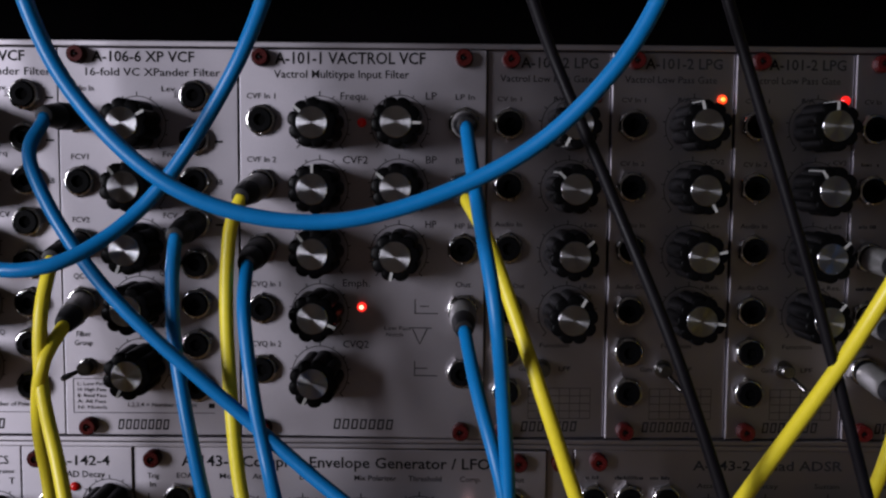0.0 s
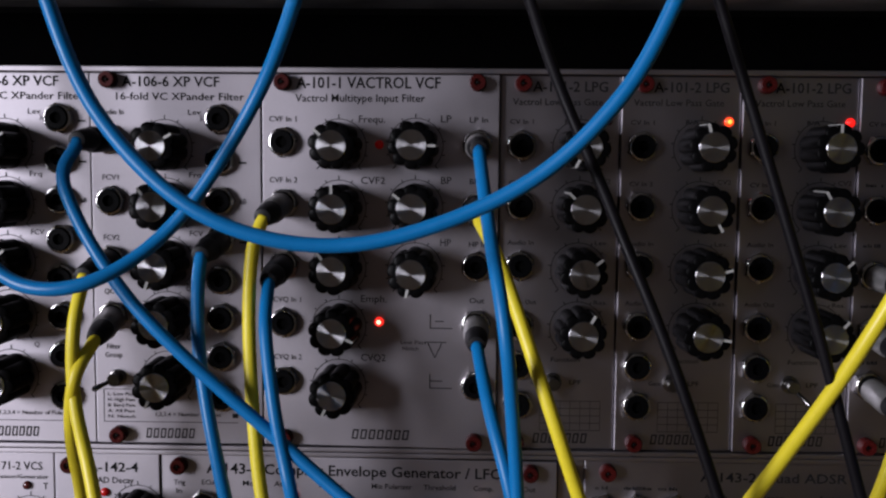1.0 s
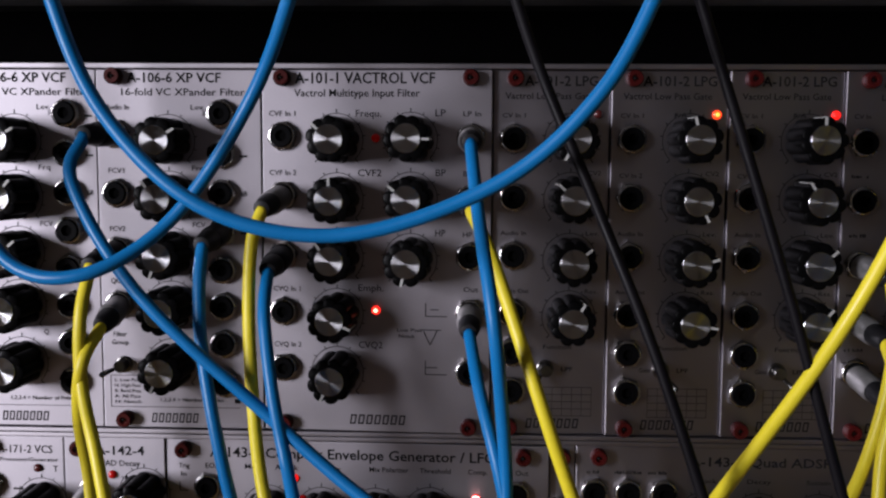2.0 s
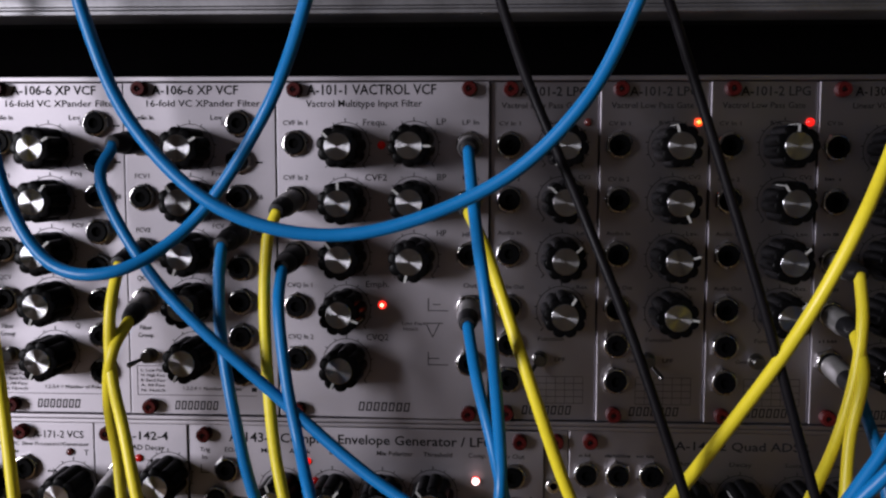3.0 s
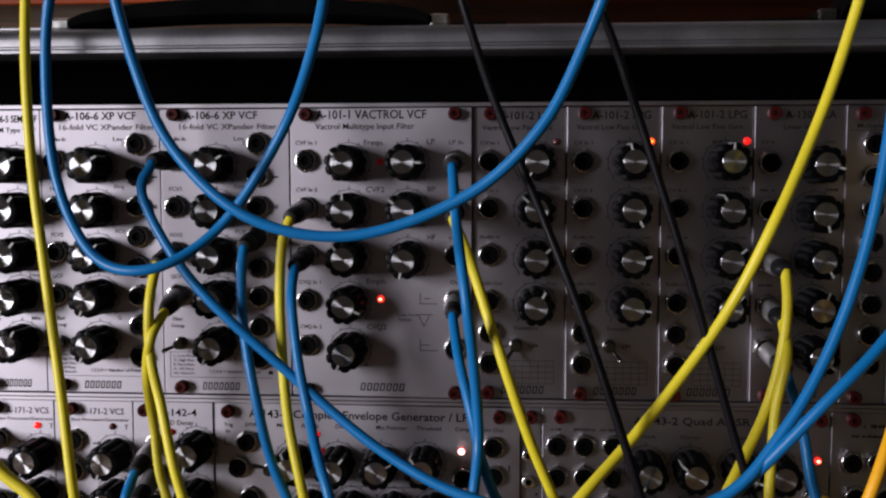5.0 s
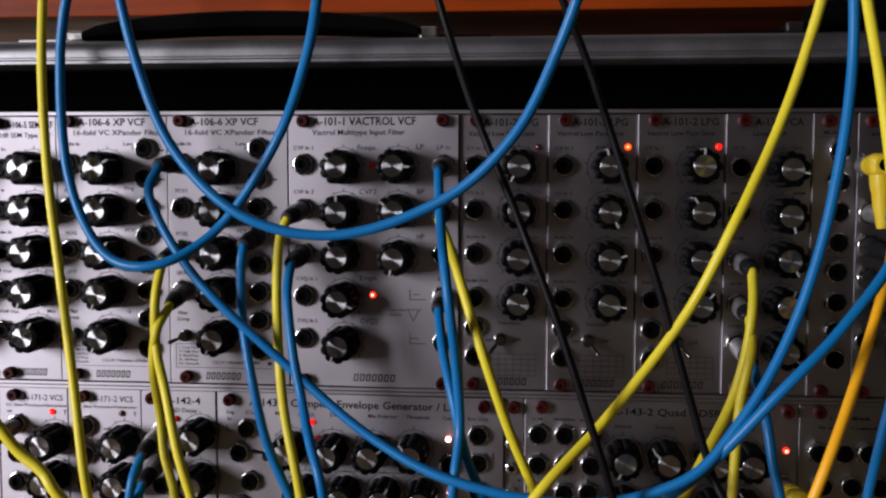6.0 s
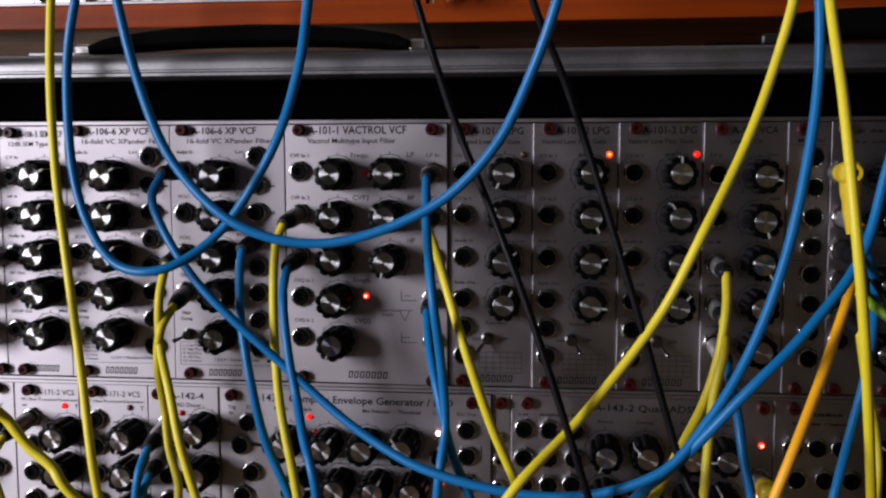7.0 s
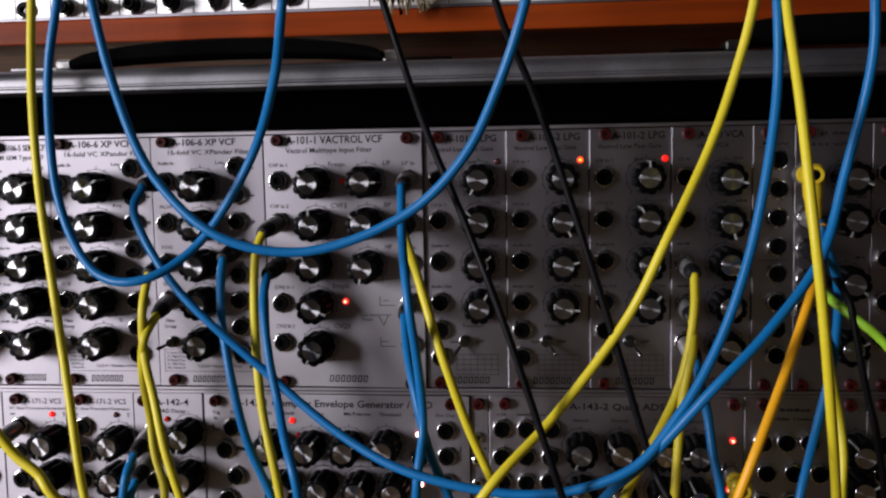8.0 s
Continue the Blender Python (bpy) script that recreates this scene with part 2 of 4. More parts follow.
LED_CORE["white"] = mesh_of(lathe(bmesh.new(), [(1.35, 0.9), (1.3, 1.5), (0.9, 1.95), (0.3, 2.1)], 14), CORE_WHITE, True)
for key, mat in (("white", LED_HOT), ("hot", LED_HOT), ("on", LED_ON), ("amber", LED_AMBER), ("dim", LED_DIM), ("off", LED_OFF)):
    LEDS[key] = soften(mesh_of(bm.copy(), mat), 60)
bm.free()
bm = lathe(bmesh.new(), [(3.0, 0), (3.0, 1.0), (2.5, 1.3), (2.3, 1.3), (2.3, 4.6), (1.9, 5.0), (1.0, 5.0)], 24)
SWITCH_BASE = soften(mesh_of(bm, DARKNUT), 40)
bm = lathe(bmesh.new(), [(0.6, 0), (0.75, 6), (1.05, 10.2), (0.6, 11)], 14)
SWITCH_LEVER = soften(mesh_of(bm, DARKNUT), 40)


def dial_mesh():
    """Printed scale round a knob: an arc with eleven ticks."""
    bm = bmesh.new()

    def quad(a0, a1, r0, r1):
        pts = [(r * math.sin(a), r * math.cos(a), 0.12) for r, a in ((r0, a0), (r1, a0), (r1, a1), (r0, a1))]
        bm.faces.new([bm.verts.new(p) for p in pts][::-1])

    n = 60
    for i in range(n):
        quad(radians(-135 + 270 * i / n), radians(-135 + 270 * (i + 1) / n), 9.25, 9.5)
    for i in range(11):
        a = radians(-135 + 27 * i)
        quad(a - 0.016, a + 0.016, 9.5, 10.9 if i % 5 == 0 else 10.4)
    return mesh_of(bm, INK)


DIAL = dial_mesh()


# ---- parts of a synthesizer module (u right, v up, w out of the panel) ----
def lettering(parent, words, u, v, cap, width=0.0, name="lettering", centre=False):
    """Printed words, baseline at v, capitals cap high, fitted to a width where one is given."""
    cu = bpy.data.curves.new("words", "FONT")
    cu.body, cu.size, cu.resolution_u = words, cap / 0.72, 2
    cu.offset = (0.02 if cap > 3 else 0.006) * cap  # titles in a heavier print
    cu.align_x = "CENTER" if centre and not width else "LEFT"
    tmp = new("words", cu)
    me = bpy.data.meshes.new_from_object(tmp)
    bpy.data.objects.remove(tmp)
    bpy.data.curves.remove(cu)
    xs = [p.co.x for p in me.vertices]
    k = width / (max(xs) - min(xs)) if width else 1
    me.transform(Matrix.Diagonal((k * MM, MM, MM, 1)))
    me.materials.clear()
    me.materials.append(INK)
    return part(name, me, parent, (u - (width / 2 if centre and width else 0), v, 0.14))


BAR = mesh_of(box(bmesh.new(), 0, 1, 0, 1, 0, 0.12), INK)


def bars(parent, cells, name="printed_bar"):
    """Plain bars (u0, u1, v0, v1) for print too small to read."""
    for u0, u1, v0, v1 in cells:
        if v1 - v0 < 0.75 or u1 - u0 < 2.2:
            part(name, BAR, parent, (u0, v0, 0)).scale = (u1 - u0, v1 - v0, 1)
            continue
        h = v1 - v0
        step = 0.62 * h
        for i in range(int((u1 - u0) / step)):
            if random.random() < 0.86:
                low = random.random() < 0.6
                part(name, BAR, parent, (u0 + i * step, v0, 0)).scale = (step * random.uniform(0.45, 0.85), h * (0.7 if low else 1), 1)


def slanted_box(w=2.1, height=3.5, t=0.52, lean=0.16):
    bm = bmesh.new()
    for x0, y0, x1, y1 in ((0, 0, t, height), (w - t, 0, w, height), (t, 0, w - t, t), (t, height - t, w - t, height)):
        bm.faces.new([bm.verts.new((x + lean * y, y, 0.13)) for x, y in ((x0, y0), (x1, y0), (x1, y1), (x0, y1))])
    return mesh_of(bm, INK)


MARK = slanted_box()


def brand_mark(parent, u, v=2.2, width=20.5):
    """Seven plain slanted hollow boxes in a row."""
    for i in range(7):
        part("brand_mark", MARK, parent, (u + i * width / 7, v, 0)).scale = (width / 20.5, 1, 1)


def knob(m, u, v, angle=0.0, dial=True):
    k = part("knob", KNOB_BODY, m, (u, v, 0), -angle, "black lobed plastic control knob")
    part("cap", KNOB_CAP, k, (0, 0, 0), 0, "turned aluminium knob cap")
    part("pointer", KNOB_POINTER, k, (0, 0, 0), 0, "white pointer line")
    if dial:
        part("dial_scale", DIAL, m, (u, v, 0))


def jack(m, u, v):
    j = part("jack", SOCKET, m, (u, v, 0), 0, "black jack socket with hexagonal nut")
    part("nut", NUT, j, (0, 0, 0), random.uniform(0, 60), "nickel hexagonal nut")
    part("socket_shade_disc", SOCKET_SHADE, j)


def screw(m, u, v):
    s = part("screw", SCREW_HEAD, m, (u, v, 0), random.uniform(0, 360), "dark red panel screw")
    part("screw_core", SCREW_CORE, s)


def led(m, u, v, state):
    words = {"white": "white-hot red", "hot": "bright red", "on": "lit red", "amber": "bright orange-red", "dim": "faintly lit red", "off": "unlit dark red"}[state]
    lamp = part("led", LEDS[state], m, (u, v, 0), 0, words + " indicator lamp")
    if state in LED_CORE:
        part("glowing_core", LED_CORE[state], lamp)


def toggle(m, u, v, tilt=(0, 0)):
    s = part("toggle_switch", SWITCH_BASE, m, (u, v, 0), 0, "small nickel toggle switch")
    lever = part("lever", SWITCH_LEVER, s, (0, 0, 4.6))
    lever.matrix_local = lever.matrix_local @ Euler((radians(tilt[1]), radians(tilt[0]), 0)).to_matrix().to_4x4()


ROW1_TOP, ROW1_BOTTOM, ROW2_TOP, ROW2_BOTTOM = 128.7, -0.4, -4.4, -133.0


def module(name, left, right, row, label, category="synthesizer module", turn=0.0):
    """A front panel at its place in the rack; returns the thing, whose parts use u from the left edge and v as the height."""
    m = new(name)
    sag = math.sin(radians(turn)) * (right - left) / 4 * MM  # panels sit a shade askew, turned to brighten or darken their sheen
    m.matrix_world = pose(left * MM, sag, 0, 0, 0, -turn) @ pose(0, 0, 0, 90, 0, 0)
    tagged(m, label, category, "modules in the case")
    lo, hi = (ROW1_BOTTOM, ROW1_TOP) if row == 1 else (ROW2_BOTTOM, ROW2_TOP)
    bm = box(bmesh.new(), 0.04, right - left - 0.04, lo, hi, -2.0, 0.0, 0.36, 2)
    part("panel", mesh_of(bm, PANEL), m)
    return m


# ---- room ----
def slab(name, x0, x1, y0, y1, z0, z1, mat, label, category, bevel=0.0):
    ob = new(name, mesh_of(box(bmesh.new(), x0, x1, y0, y1, z0, z1, bevel), mat, scale=1))
    return tagged(ob, label, category, kind="structure")


slab("floor", XW - 0.15, XE + 0.15, YS - 0.15, YN + 0.15, ZF - 0.1, ZF, FLOORWOOD, "brown wooden floor of the room", "floor")
slab("ceiling", XW - 0.15, XE + 0.15, YS - 0.15, YN + 0.15, ZC, ZC + 0.1, DIM_CEILING, "plain unseen ceiling, colour darkened to cut bounced light", "ceiling")
slab("wall_north", XW - 0.15, XE + 0.15, YN, YN + 0.15, ZF, ZC, LIT_PLASTER, "beige plastered wall behind the instrument case, colour lightened to brighten the gap", "wall")
slab("wall_south", XW - 0.15, XE + 0.15, YS - 0.15, YS, ZF, ZC, SHADED_PLASTER, "unseen beige plastered wall, colour darkened to cut bounced light", "wall")
slab("wall_east", XE, XE + 0.15, YS, YN, ZF, ZC, SHADED_PLASTER, "unseen beige plastered east wall, shade put into its colour", "wall")
bm = bmesh.new()
box(bm, XW - 0.15, XW, YS, WIN_Y0, ZF, ZC)
box(bm, XW - 0.15, XW, WIN_Y1, YN, ZF, ZC)
box(bm, XW - 0.15, XW, WIN_Y0, WIN_Y1, ZF, WIN_Z0)
box(bm, XW - 0.15, XW, WIN_Y0, WIN_Y1, WIN_Z1, ZC)
tagged(new("wall_west", mesh_of(bm, SHADED_PLASTER, scale=1)), "beige plastered wall with a window opening, colour darkened to cut bounced light", "wall", kind="structure")
win = tagged(new("window_1"), "painted window with two panes in the wall", "window", kind="structure")
win.matrix_world = pose(XW - 0.10, (WIN_Y0 + WIN_Y1) / 2, (WIN_Z0 + WIN_Z1) / 2)
hw, hh = (WIN_Y1 - WIN_Y0) / 2, (WIN_Z1 - WIN_Z0) / 2
bm = bmesh.new()
box(bm, -0.03, 0.03, -hw, -hw + 0.05, -hh, hh)
box(bm, -0.03, 0.03, hw - 0.05, hw, -hh, hh)
box(bm, -0.03, 0.03, -hw + 0.05, hw - 0.05, -hh, -hh + 0.05)
box(bm, -0.03, 0.03, -hw + 0.05, hw - 0.05, hh - 0.05, hh)
box(bm, -0.03, 0.03, -0.025, 0.025, -hh + 0.05, hh - 0.05)
part("window_frame", mesh_of(bm, FRAMEPAINT, scale=1), win)
for s in (-1, 1):
    y0, y1 = sorted((s * 0.025, s * (hw - 0.05)))
    pane = part("pane", mesh_of(box(bmesh.new(), -0.003, 0.003, y0, y1, -hh + 0.05, hh - 0.05), GLASS, scale=1), win)
    pane.visible_shadow = False

# ---- table under the case ----
table = tagged(new("table"), "brown wooden table carrying the instrument case", "table")
TOP = -0.1562
table.matrix_world = pose(0.07, -0.1, TOP)
part("tabletop", mesh_of(box(bmesh.new(), -0.62, 0.62, -0.33, 0.38, -0.03, 0, 0.004), TABLEWOOD, scale=1), table)
for x in (-0.56, 0.51):
    for y in (-0.27, 0.27):
        part("leg", mesh_of(box(bmesh.new(), x, x + 0.05, y, y + 0.05, ZF - TOP, -0.03, 0.003), TABLEWOOD, scale=1), table)

# ---- instrument case ----
CX0, CX1 = -196.0, 342.0
case = tagged(new("instrument_case"), "black road case with aluminium edge profile holding two rows of modules", "case")


def extrude_x(profile, x0, x1, bm=None):
    """A profile of (y, z) points drawn out along x."""
    bm = bm or bmesh.new()
    a = [bm.verts.new((x0, y, z)) for y, z in profile]
    b = [bm.verts.new((x1, y, z)) for y, z in profile]
    n = len(profile)
    for i in range(n):
        bm.faces.new((a[i], b[i], b[(i + 1) % n], a[(i + 1) % n]))
    bm.faces.new(a[::-1])
    bm.faces.new(b)
    bmesh.ops.recalc_face_normals(bm, faces=bm.faces)
    return bm


part("back_panel", mesh_of(box(bmesh.new(), CX0, CX1, 118, 122, -152, 156), SHELL), case)
part("top_panel", mesh_of(box(bmesh.new(), CX0, CX1, 2, 118, 152.2, 160), SHELL), case)
part("bottom_panel", mesh_of(box(bmesh.new(), CX0, CX1, 2, 118, -156, -148), SHELL), case)
part("side_panel", mesh_of(box(bmesh.new(), CX0 - 6, CX0 - 0.2, 2, 122, -156, 160), SHELL), case)
part("side_panel", mesh_of(box(bmesh.new(), CX1 + 0.2, CX1 + 6, 2, 122, -156, 160), SHELL), case)
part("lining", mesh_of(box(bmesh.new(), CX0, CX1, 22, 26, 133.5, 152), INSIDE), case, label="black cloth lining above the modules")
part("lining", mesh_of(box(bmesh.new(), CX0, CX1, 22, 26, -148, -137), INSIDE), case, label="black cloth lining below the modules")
RIM_PROFILE = [(2, 151.0), (-15, 151.0), (-16.2, 151.8), (-16.2, 153.0), (-15.6, 153.7), (-14.3, 153.9), (-14.3, 154.5), (-14.9, 154.9), (-15.0, 157.5), (-14.2, 160.2), (-12.0, 162.2), (-8, 163.2), (2, 163.4)]
part("rim_profile", soften(mesh_of(extrude_x(RIM_PROFILE, CX0 - 8, CX1 + 8), RIM), 35), case, label="rounded aluminium edge profile")
part("rim_profile", soften(mesh_of(extrude_x([(y, -z + 7.4) for y, z in RIM_PROFILE], CX0 - 8, CX1 + 8), RIM), 35), case, label="rounded aluminium edge profile")
for x in (CX0 - 8, CX1 + 0.2):
    part("rim_profile", mesh_of(box(bmesh.new(), x, x + 7.8, -14, 1.8, -143.4, 150.8, 2.0), RIM), case, label="aluminium side edge profile")
for lo, hi in ((128.95, 130.9), (-4.15, -2.45), (-2.3, -0.65), (-136.5, -133.3)):
    part("mounting_rail", mesh_of(box(bmesh.new(), CX0, CX1, -1.3, 14, lo, hi, 0.35), RAIL), case, label="bare aluminium mounting rail")

# carrying handles on the lid edge
def handle(name, x0, x1, height, left_end, right_end, label, metal, bulge=0.55):
    """A flat padded grip bowed over the edge, with metal ends."""
    h = tagged(new(name), label, "handle", "case handles")
    h.matrix_world = pose(0, 0.006, 0.1635)
    n, bm, rows = 28, bmesh.new(), []
    for i in range(n + 1):
        s = i / n
        x = x0 + (x1 - x0) * s
        bow = max(0.0, math.sin(math.pi * s)) ** bulge
        half = 2.6 + (2.6 if bulge > 0.3 else 4.6) * bow
        zc = 0.4 + half + (height - 0.4 - 2 * (5.2 if bulge > 0.3 else 7.2)) * bow
        row = []
        for k in range(12):
            a = 2 * math.pi * k / 12
            row.append(bm.verts.new((x, 12 * math.copysign(abs(math.cos(a)) ** 0.6, math.cos(a)), zc + half * math.copysign(abs(math.sin(a)) ** 0.7, math.sin(a)))))
        rows.append(row)
    for p, q in zip(rows, rows[1:]):
        for k in range(12):
            bm.faces.new((p[k], q[k], q[(k + 1) % 12], p[(k + 1) % 12]))
    bm.faces.new(rows[0])
    bm.faces.new(rows[-1][::-1])
    bmesh.ops.recalc_face_normals(bm, faces=bm.faces)
    part("grip", soften(mesh_of(bm, LEATHER), 45), h)
    for on, x, s in ((left_end, x0, -1), (right_end, x1, 1)):
        if on:
            a, b = sorted((x + s * 0.4, x + s * 9))
            part("end_fitting", mesh_of(box(bmesh.new(), a, b, -9, 9, 0.2, 5.6, 1.2), metal), h, label="nickel handle end fitting")
            c, d = sorted((x + s * 9.2, x + s * 34))
            part("strap", mesh_of(box(bmesh.new(), c, d, -7, 7, 0.2, 2.0, 0.5), RIM if s < 0 and metal is NICKEL else LEATHER), h)


handle("carrying_handle", -98, 62, 14.5, True, True, "black padded carrying handle with nickel ends on the case edge", NICKEL)
handle("carrying_handle", 236, 336, 17.5, True, False, "second black padded handle on the case edge", DARKNUT, 0.14)

# ---- wooden-framed upper case ----
upper = tagged(new("upper_case"), "red-orange wooden case with white front panels standing behind", "case")
UY = 32.0
part("wooden_rail", mesh_of(box(bmesh.new(), -300, 420, UY, UY + 18, 181.6, 194.2, 0.8), REDWOOD), upper, label="red-orange stained wooden front rail")
part("panel_rail", mesh_of(box(bmesh.new(), -296, 416, UY + 0.6, UY + 12, 194.4, 196.0, 0.3), RAIL), upper, label="thin aluminium rail above the wood")
part("carcass", mesh_of(box(bmesh.new(), -296, 416, UY + 18.4, UY + 170, 183, 326, 1), REDWOOD), upper)
part("wooden_rail", mesh_of(box(bmesh.new(), -300, 420, UY, UY + 18, 325, 338, 0.8), REDWOOD), upper)
for x in (-290, 390):
    part("foot", mesh_of(box(bmesh.new(), x, x + 22, UY + 30, UY + 75, 160.2, 182.9, 2), BOOT), upper)
SEAMS = [-290, -249, -208, -167.5, -147.2, -127, -107.8, -87.6, -67, -46, -25, -3, 17, 50, 92, 133, 174, 215, 256, 297, 338, 378, 412]
for a, b in zip(SEAMS, SEAMS[1:]):
    bm = box(bmesh.new(), a + 0.25, b - 0.25, UY + 2, UY + 4, 196.2, 324.6, 0.2, 1)
    part("front_panel", mesh_of(bm, UPPERPANEL), upper, label="white front panel")
for x, z, kind in ((-141, 200.2, 1), (-116, 200.6, 2), (-97, 200.8, 2), (-78.5, 201, 2), (-56.5, 201.4, 2), (-33, 201.6, 1), (-15, 202, 2), (8, 202.4, 1)):
    j = part("jack", SOCKET, upper, (x, UY + 2, z), 0, "black jack socket")
    j.matrix_local = Matrix.Translation(Vector((x, UY + 2, z)) * MM) @ Euler((radians(90), 0, 0)).to_matrix().to_4x4()
    part("nut", NUT, j, (0, 0, 0), 15)
    if kind == 2:
        bm = lathe(bmesh.new(), [(3.6, 3.4), (3.6, 9), (2.6, 10), (1.8, 10), (1.8, 6)], 20)
        part("raised_collar", soften(mesh_of(bm, BUSH)), j)

# hanging bundle of fibre cords over the wooden rail
bundle = tagged(new("cord_bundle"), "tan and dark tangle of fibre cords hanging over the wooden rail", "cord")
bundle.matrix_world = pose(0.073, 0.018, 0.2)


def tube(bm, pts, r0, r1=None, sides=8, caps=True):
    """A round tube along points, with a frame carried along so that it never twists."""
    r1 = r0 if r1 is None else r1
    pts = [Vector(p) for p in pts]
    t = (pts[1] - pts[0]).normalized()
    n = t.orthogonal().normalized()
    rows = []
    for i, p in enumerate(pts):
        d = (pts[min(i + 1, len(pts) - 1)] - pts[max(i - 1, 0)]).normalized()
        n = (n - d * n.dot(d)).normalized()
        c = d.cross(n)
        r = r0 + (r1 - r0) * i / (len(pts) - 1)
        rows.append([bm.verts.new(p + (n * math.cos(a) + c * math.sin(a)) * r) for a in (2 * math.pi * k / sides for k in range(sides))])
    for p, q in zip(rows, rows[1:]):
        for k in range(sides):
            bm.faces.new((p[k], p[(k + 1) % sides], q[(k + 1) % sides], q[k]))
    if caps:
        bm.faces.new(rows[0][::-1])
        bm.faces.new(rows[-1])


rnd = random.Random(5)
for i in range(60):
    bm = bmesh.new()
    x, y = rnd.uniform(-15, 18), rnd.uniform(-7, 6)
    low = -rnd.uniform(2, 13) * (1 - abs(x + 2) / 26) - 1
    pts = [(x * 0.6, y * 0.5, 26), (x * 0.8, y, 14), (x + rnd.uniform(-2, 2), y * 1.1, 5), (x + rnd.uniform(-3, 4), y + rnd.uniform(-2, 2), low)]
    tube(bm, pts, rnd.uniform(0.7, 1.3), 0.5, 6)
    part("cord", mesh_of(bm, ROPE if i % 3 else LEATHER, True), bundle)

# ---- upper row of modules ----
R5 = (103.6, 83.6, 63.5, 44.2, 23.2)


def stepped_filter(left, right, angles):
    m = module("filter_module", left, right, 1, "silver aluminium filter module with five black knobs", turn=-0.3)
    for v, a in zip(R5, angles):
        knob(m, 25.6, v, a)
    for v in (106, 85, 64.5, 45):
        jack(m, 6.8, v)
    toggle(m, 7.8, 23, (-30, 12))
    for v in (113.2, 99, 85.2, 71.6, 57.8, 44.6, 31, 16.6):
        jack(m, 44.6, v)
    screw(m, 6.9, 126.2)
    screw(m, 8.2, 3.2)
    lettering(m, "A-106-6 XP VCF", 11.2, 124.2, 3.5, 33.5, "title")
    lettering(m, "16-fold VC XPander Filter", 8.2, 119.6, 2.6, 44.0, "subtitle")
    for words, u, v, w in (("Audio In", 3.2, 114.6, 8.4), ("FCV1", 3.6, 92.2, 5.6), ("FCV2", 3.6, 71.4, 5.6), ("QCV", 3.6, 52.6, 5), ("Lev.", 33.5, 114.6, 5.0),
                           ("Frq", 33.6, 93.2, 4.2), ("FCV", 33.6, 73.0, 4.6), ("QCV", 32.2, 53.8, 4.8), ("Q", 33.8, 33.6, 1.8), ("Filter", 4.0, 33.2, 4.8), ("Group", 3.4, 30.2, 6.0),
                           ("3A", 37.6, 112.6, 2.2), ("6B", 51.2, 84.2, 2.2)):
        lettering(m, words, u, v, 1.9, w)
    for words, v in (("L: Low Pass", 16.6), ("H: High Pass", 14.6), ("B: Band Pass", 12.6), ("A: All Pass", 10.6), ("N: Notch", 8.6)):
        lettering(m, words, 4.0, v, 1.25, 9.5)
    lettering(m, "1,2,3,4 = Number of Poles", 20.5, 9.4, 1.5, 23)
    bars(m, [(2.6, 50, 7.2, 7.4), (2.6, 2.8, 7.4, 19), (2.6, 14, 18.8, 19), (48, 50, 9, 10.6), (51, 53.6, 112.0, 112.6), (51, 53.6, 98, 98.7), (51, 53.6, 70.6, 71.2)])
    brand_mark(m, 17.4, 1.6, 17.6)
    return m


m = module("filter_module", -190.8, -150.6, 1, "silver filter module with black knobs at the case end")
for v, a in zip(R5, (30, 200, 120, -60, 90)):
    knob(m, 26, v, a)
    jack(m, 7, v)
screw(m, 37.0, 126), screw(m, 37.5, 3.2), screw(m, 7.5, 126), screw(m, 7.5, 3.2)
for v in (113.5, 93, 73, 53.5, 33):
    bars(m, [(3.5, 9.5, v, v + 1.3), (30, 36.5, v, v + 1.3)])

m = module("filter_module", -150.4, -115.0, 1, "silver aluminium filter module with five knobs and five sockets", turn=-0.6)
for v, a in zip(R5, (65, 40, 40, 200, 30)):
    knob(m, 24.2, v, a)
for v in (103.4, 83.2, 63.4, 44.2, 24.2):
    jack(m, 6.6, v)
screw(m, 6.8, 125.4), screw(m, 9.6, 3.2)
lettering(m, "A-106-5 SEM VCF", 10.4, 123.2, 3.2, 23.6, "title")
lettering(m, "12dB SEM Type VCF", 4.5, 118.6, 2.4, 28, "subtitle")
for words, u, v, w in (("CV In", 3, 112.2, 6.5), ("CV2", 28, 113.2, 4.5), ("Audio In", 3, 71.8, 8.5), ("Lev.", 29.0, 72.6, 4.6), ("BP Out", 3, 52.6, 8), ("Freq.", 28.2, 53.0, 5), ("LP/HP Out", 3, 32.6, 11), ("Mix", 28.6, 33.0, 4.4)):
    lettering(m, words, u, v, 1.7, w)
bars(m, [(3, 9, 92.4, 93.7), (28.6, 33, 93, 94.3)])
brand_mark(m, 12.8, 1.8, 15.2)

stepped_filter(-114.8, -59.6, (60, 38, 48, 200, 205))
stepped_filter(-59.4, -0.6, (60, -38, 200, 130, 205))

m = module("vactrol_filter_module", -0.4, 81.0, 1, "wide silver filter module with eight black knobs and ten sockets", turn=2.1)
for v, a in zip((104.2, 83.4, 62.8, 42.2, 21.2), (-48, 0, -38, 112, 205)):
    knob(m, 26.6, v, a)
for v, a in zip((104.6, 83.8, 62.2), (92, -52, 192)):
    knob(m, 52.9, v, a)
for v in (105.6, 84.6, 63.4, 43.2, 22.8):
    jack(m, 7.4, v)
for v in (105, 84, 63.6, 43.6, 22.2):
    jack(m, 74.0, v)
for u in (7.6, 73.9):
    screw(m, u, 125.8), screw(m, u, 2.6)
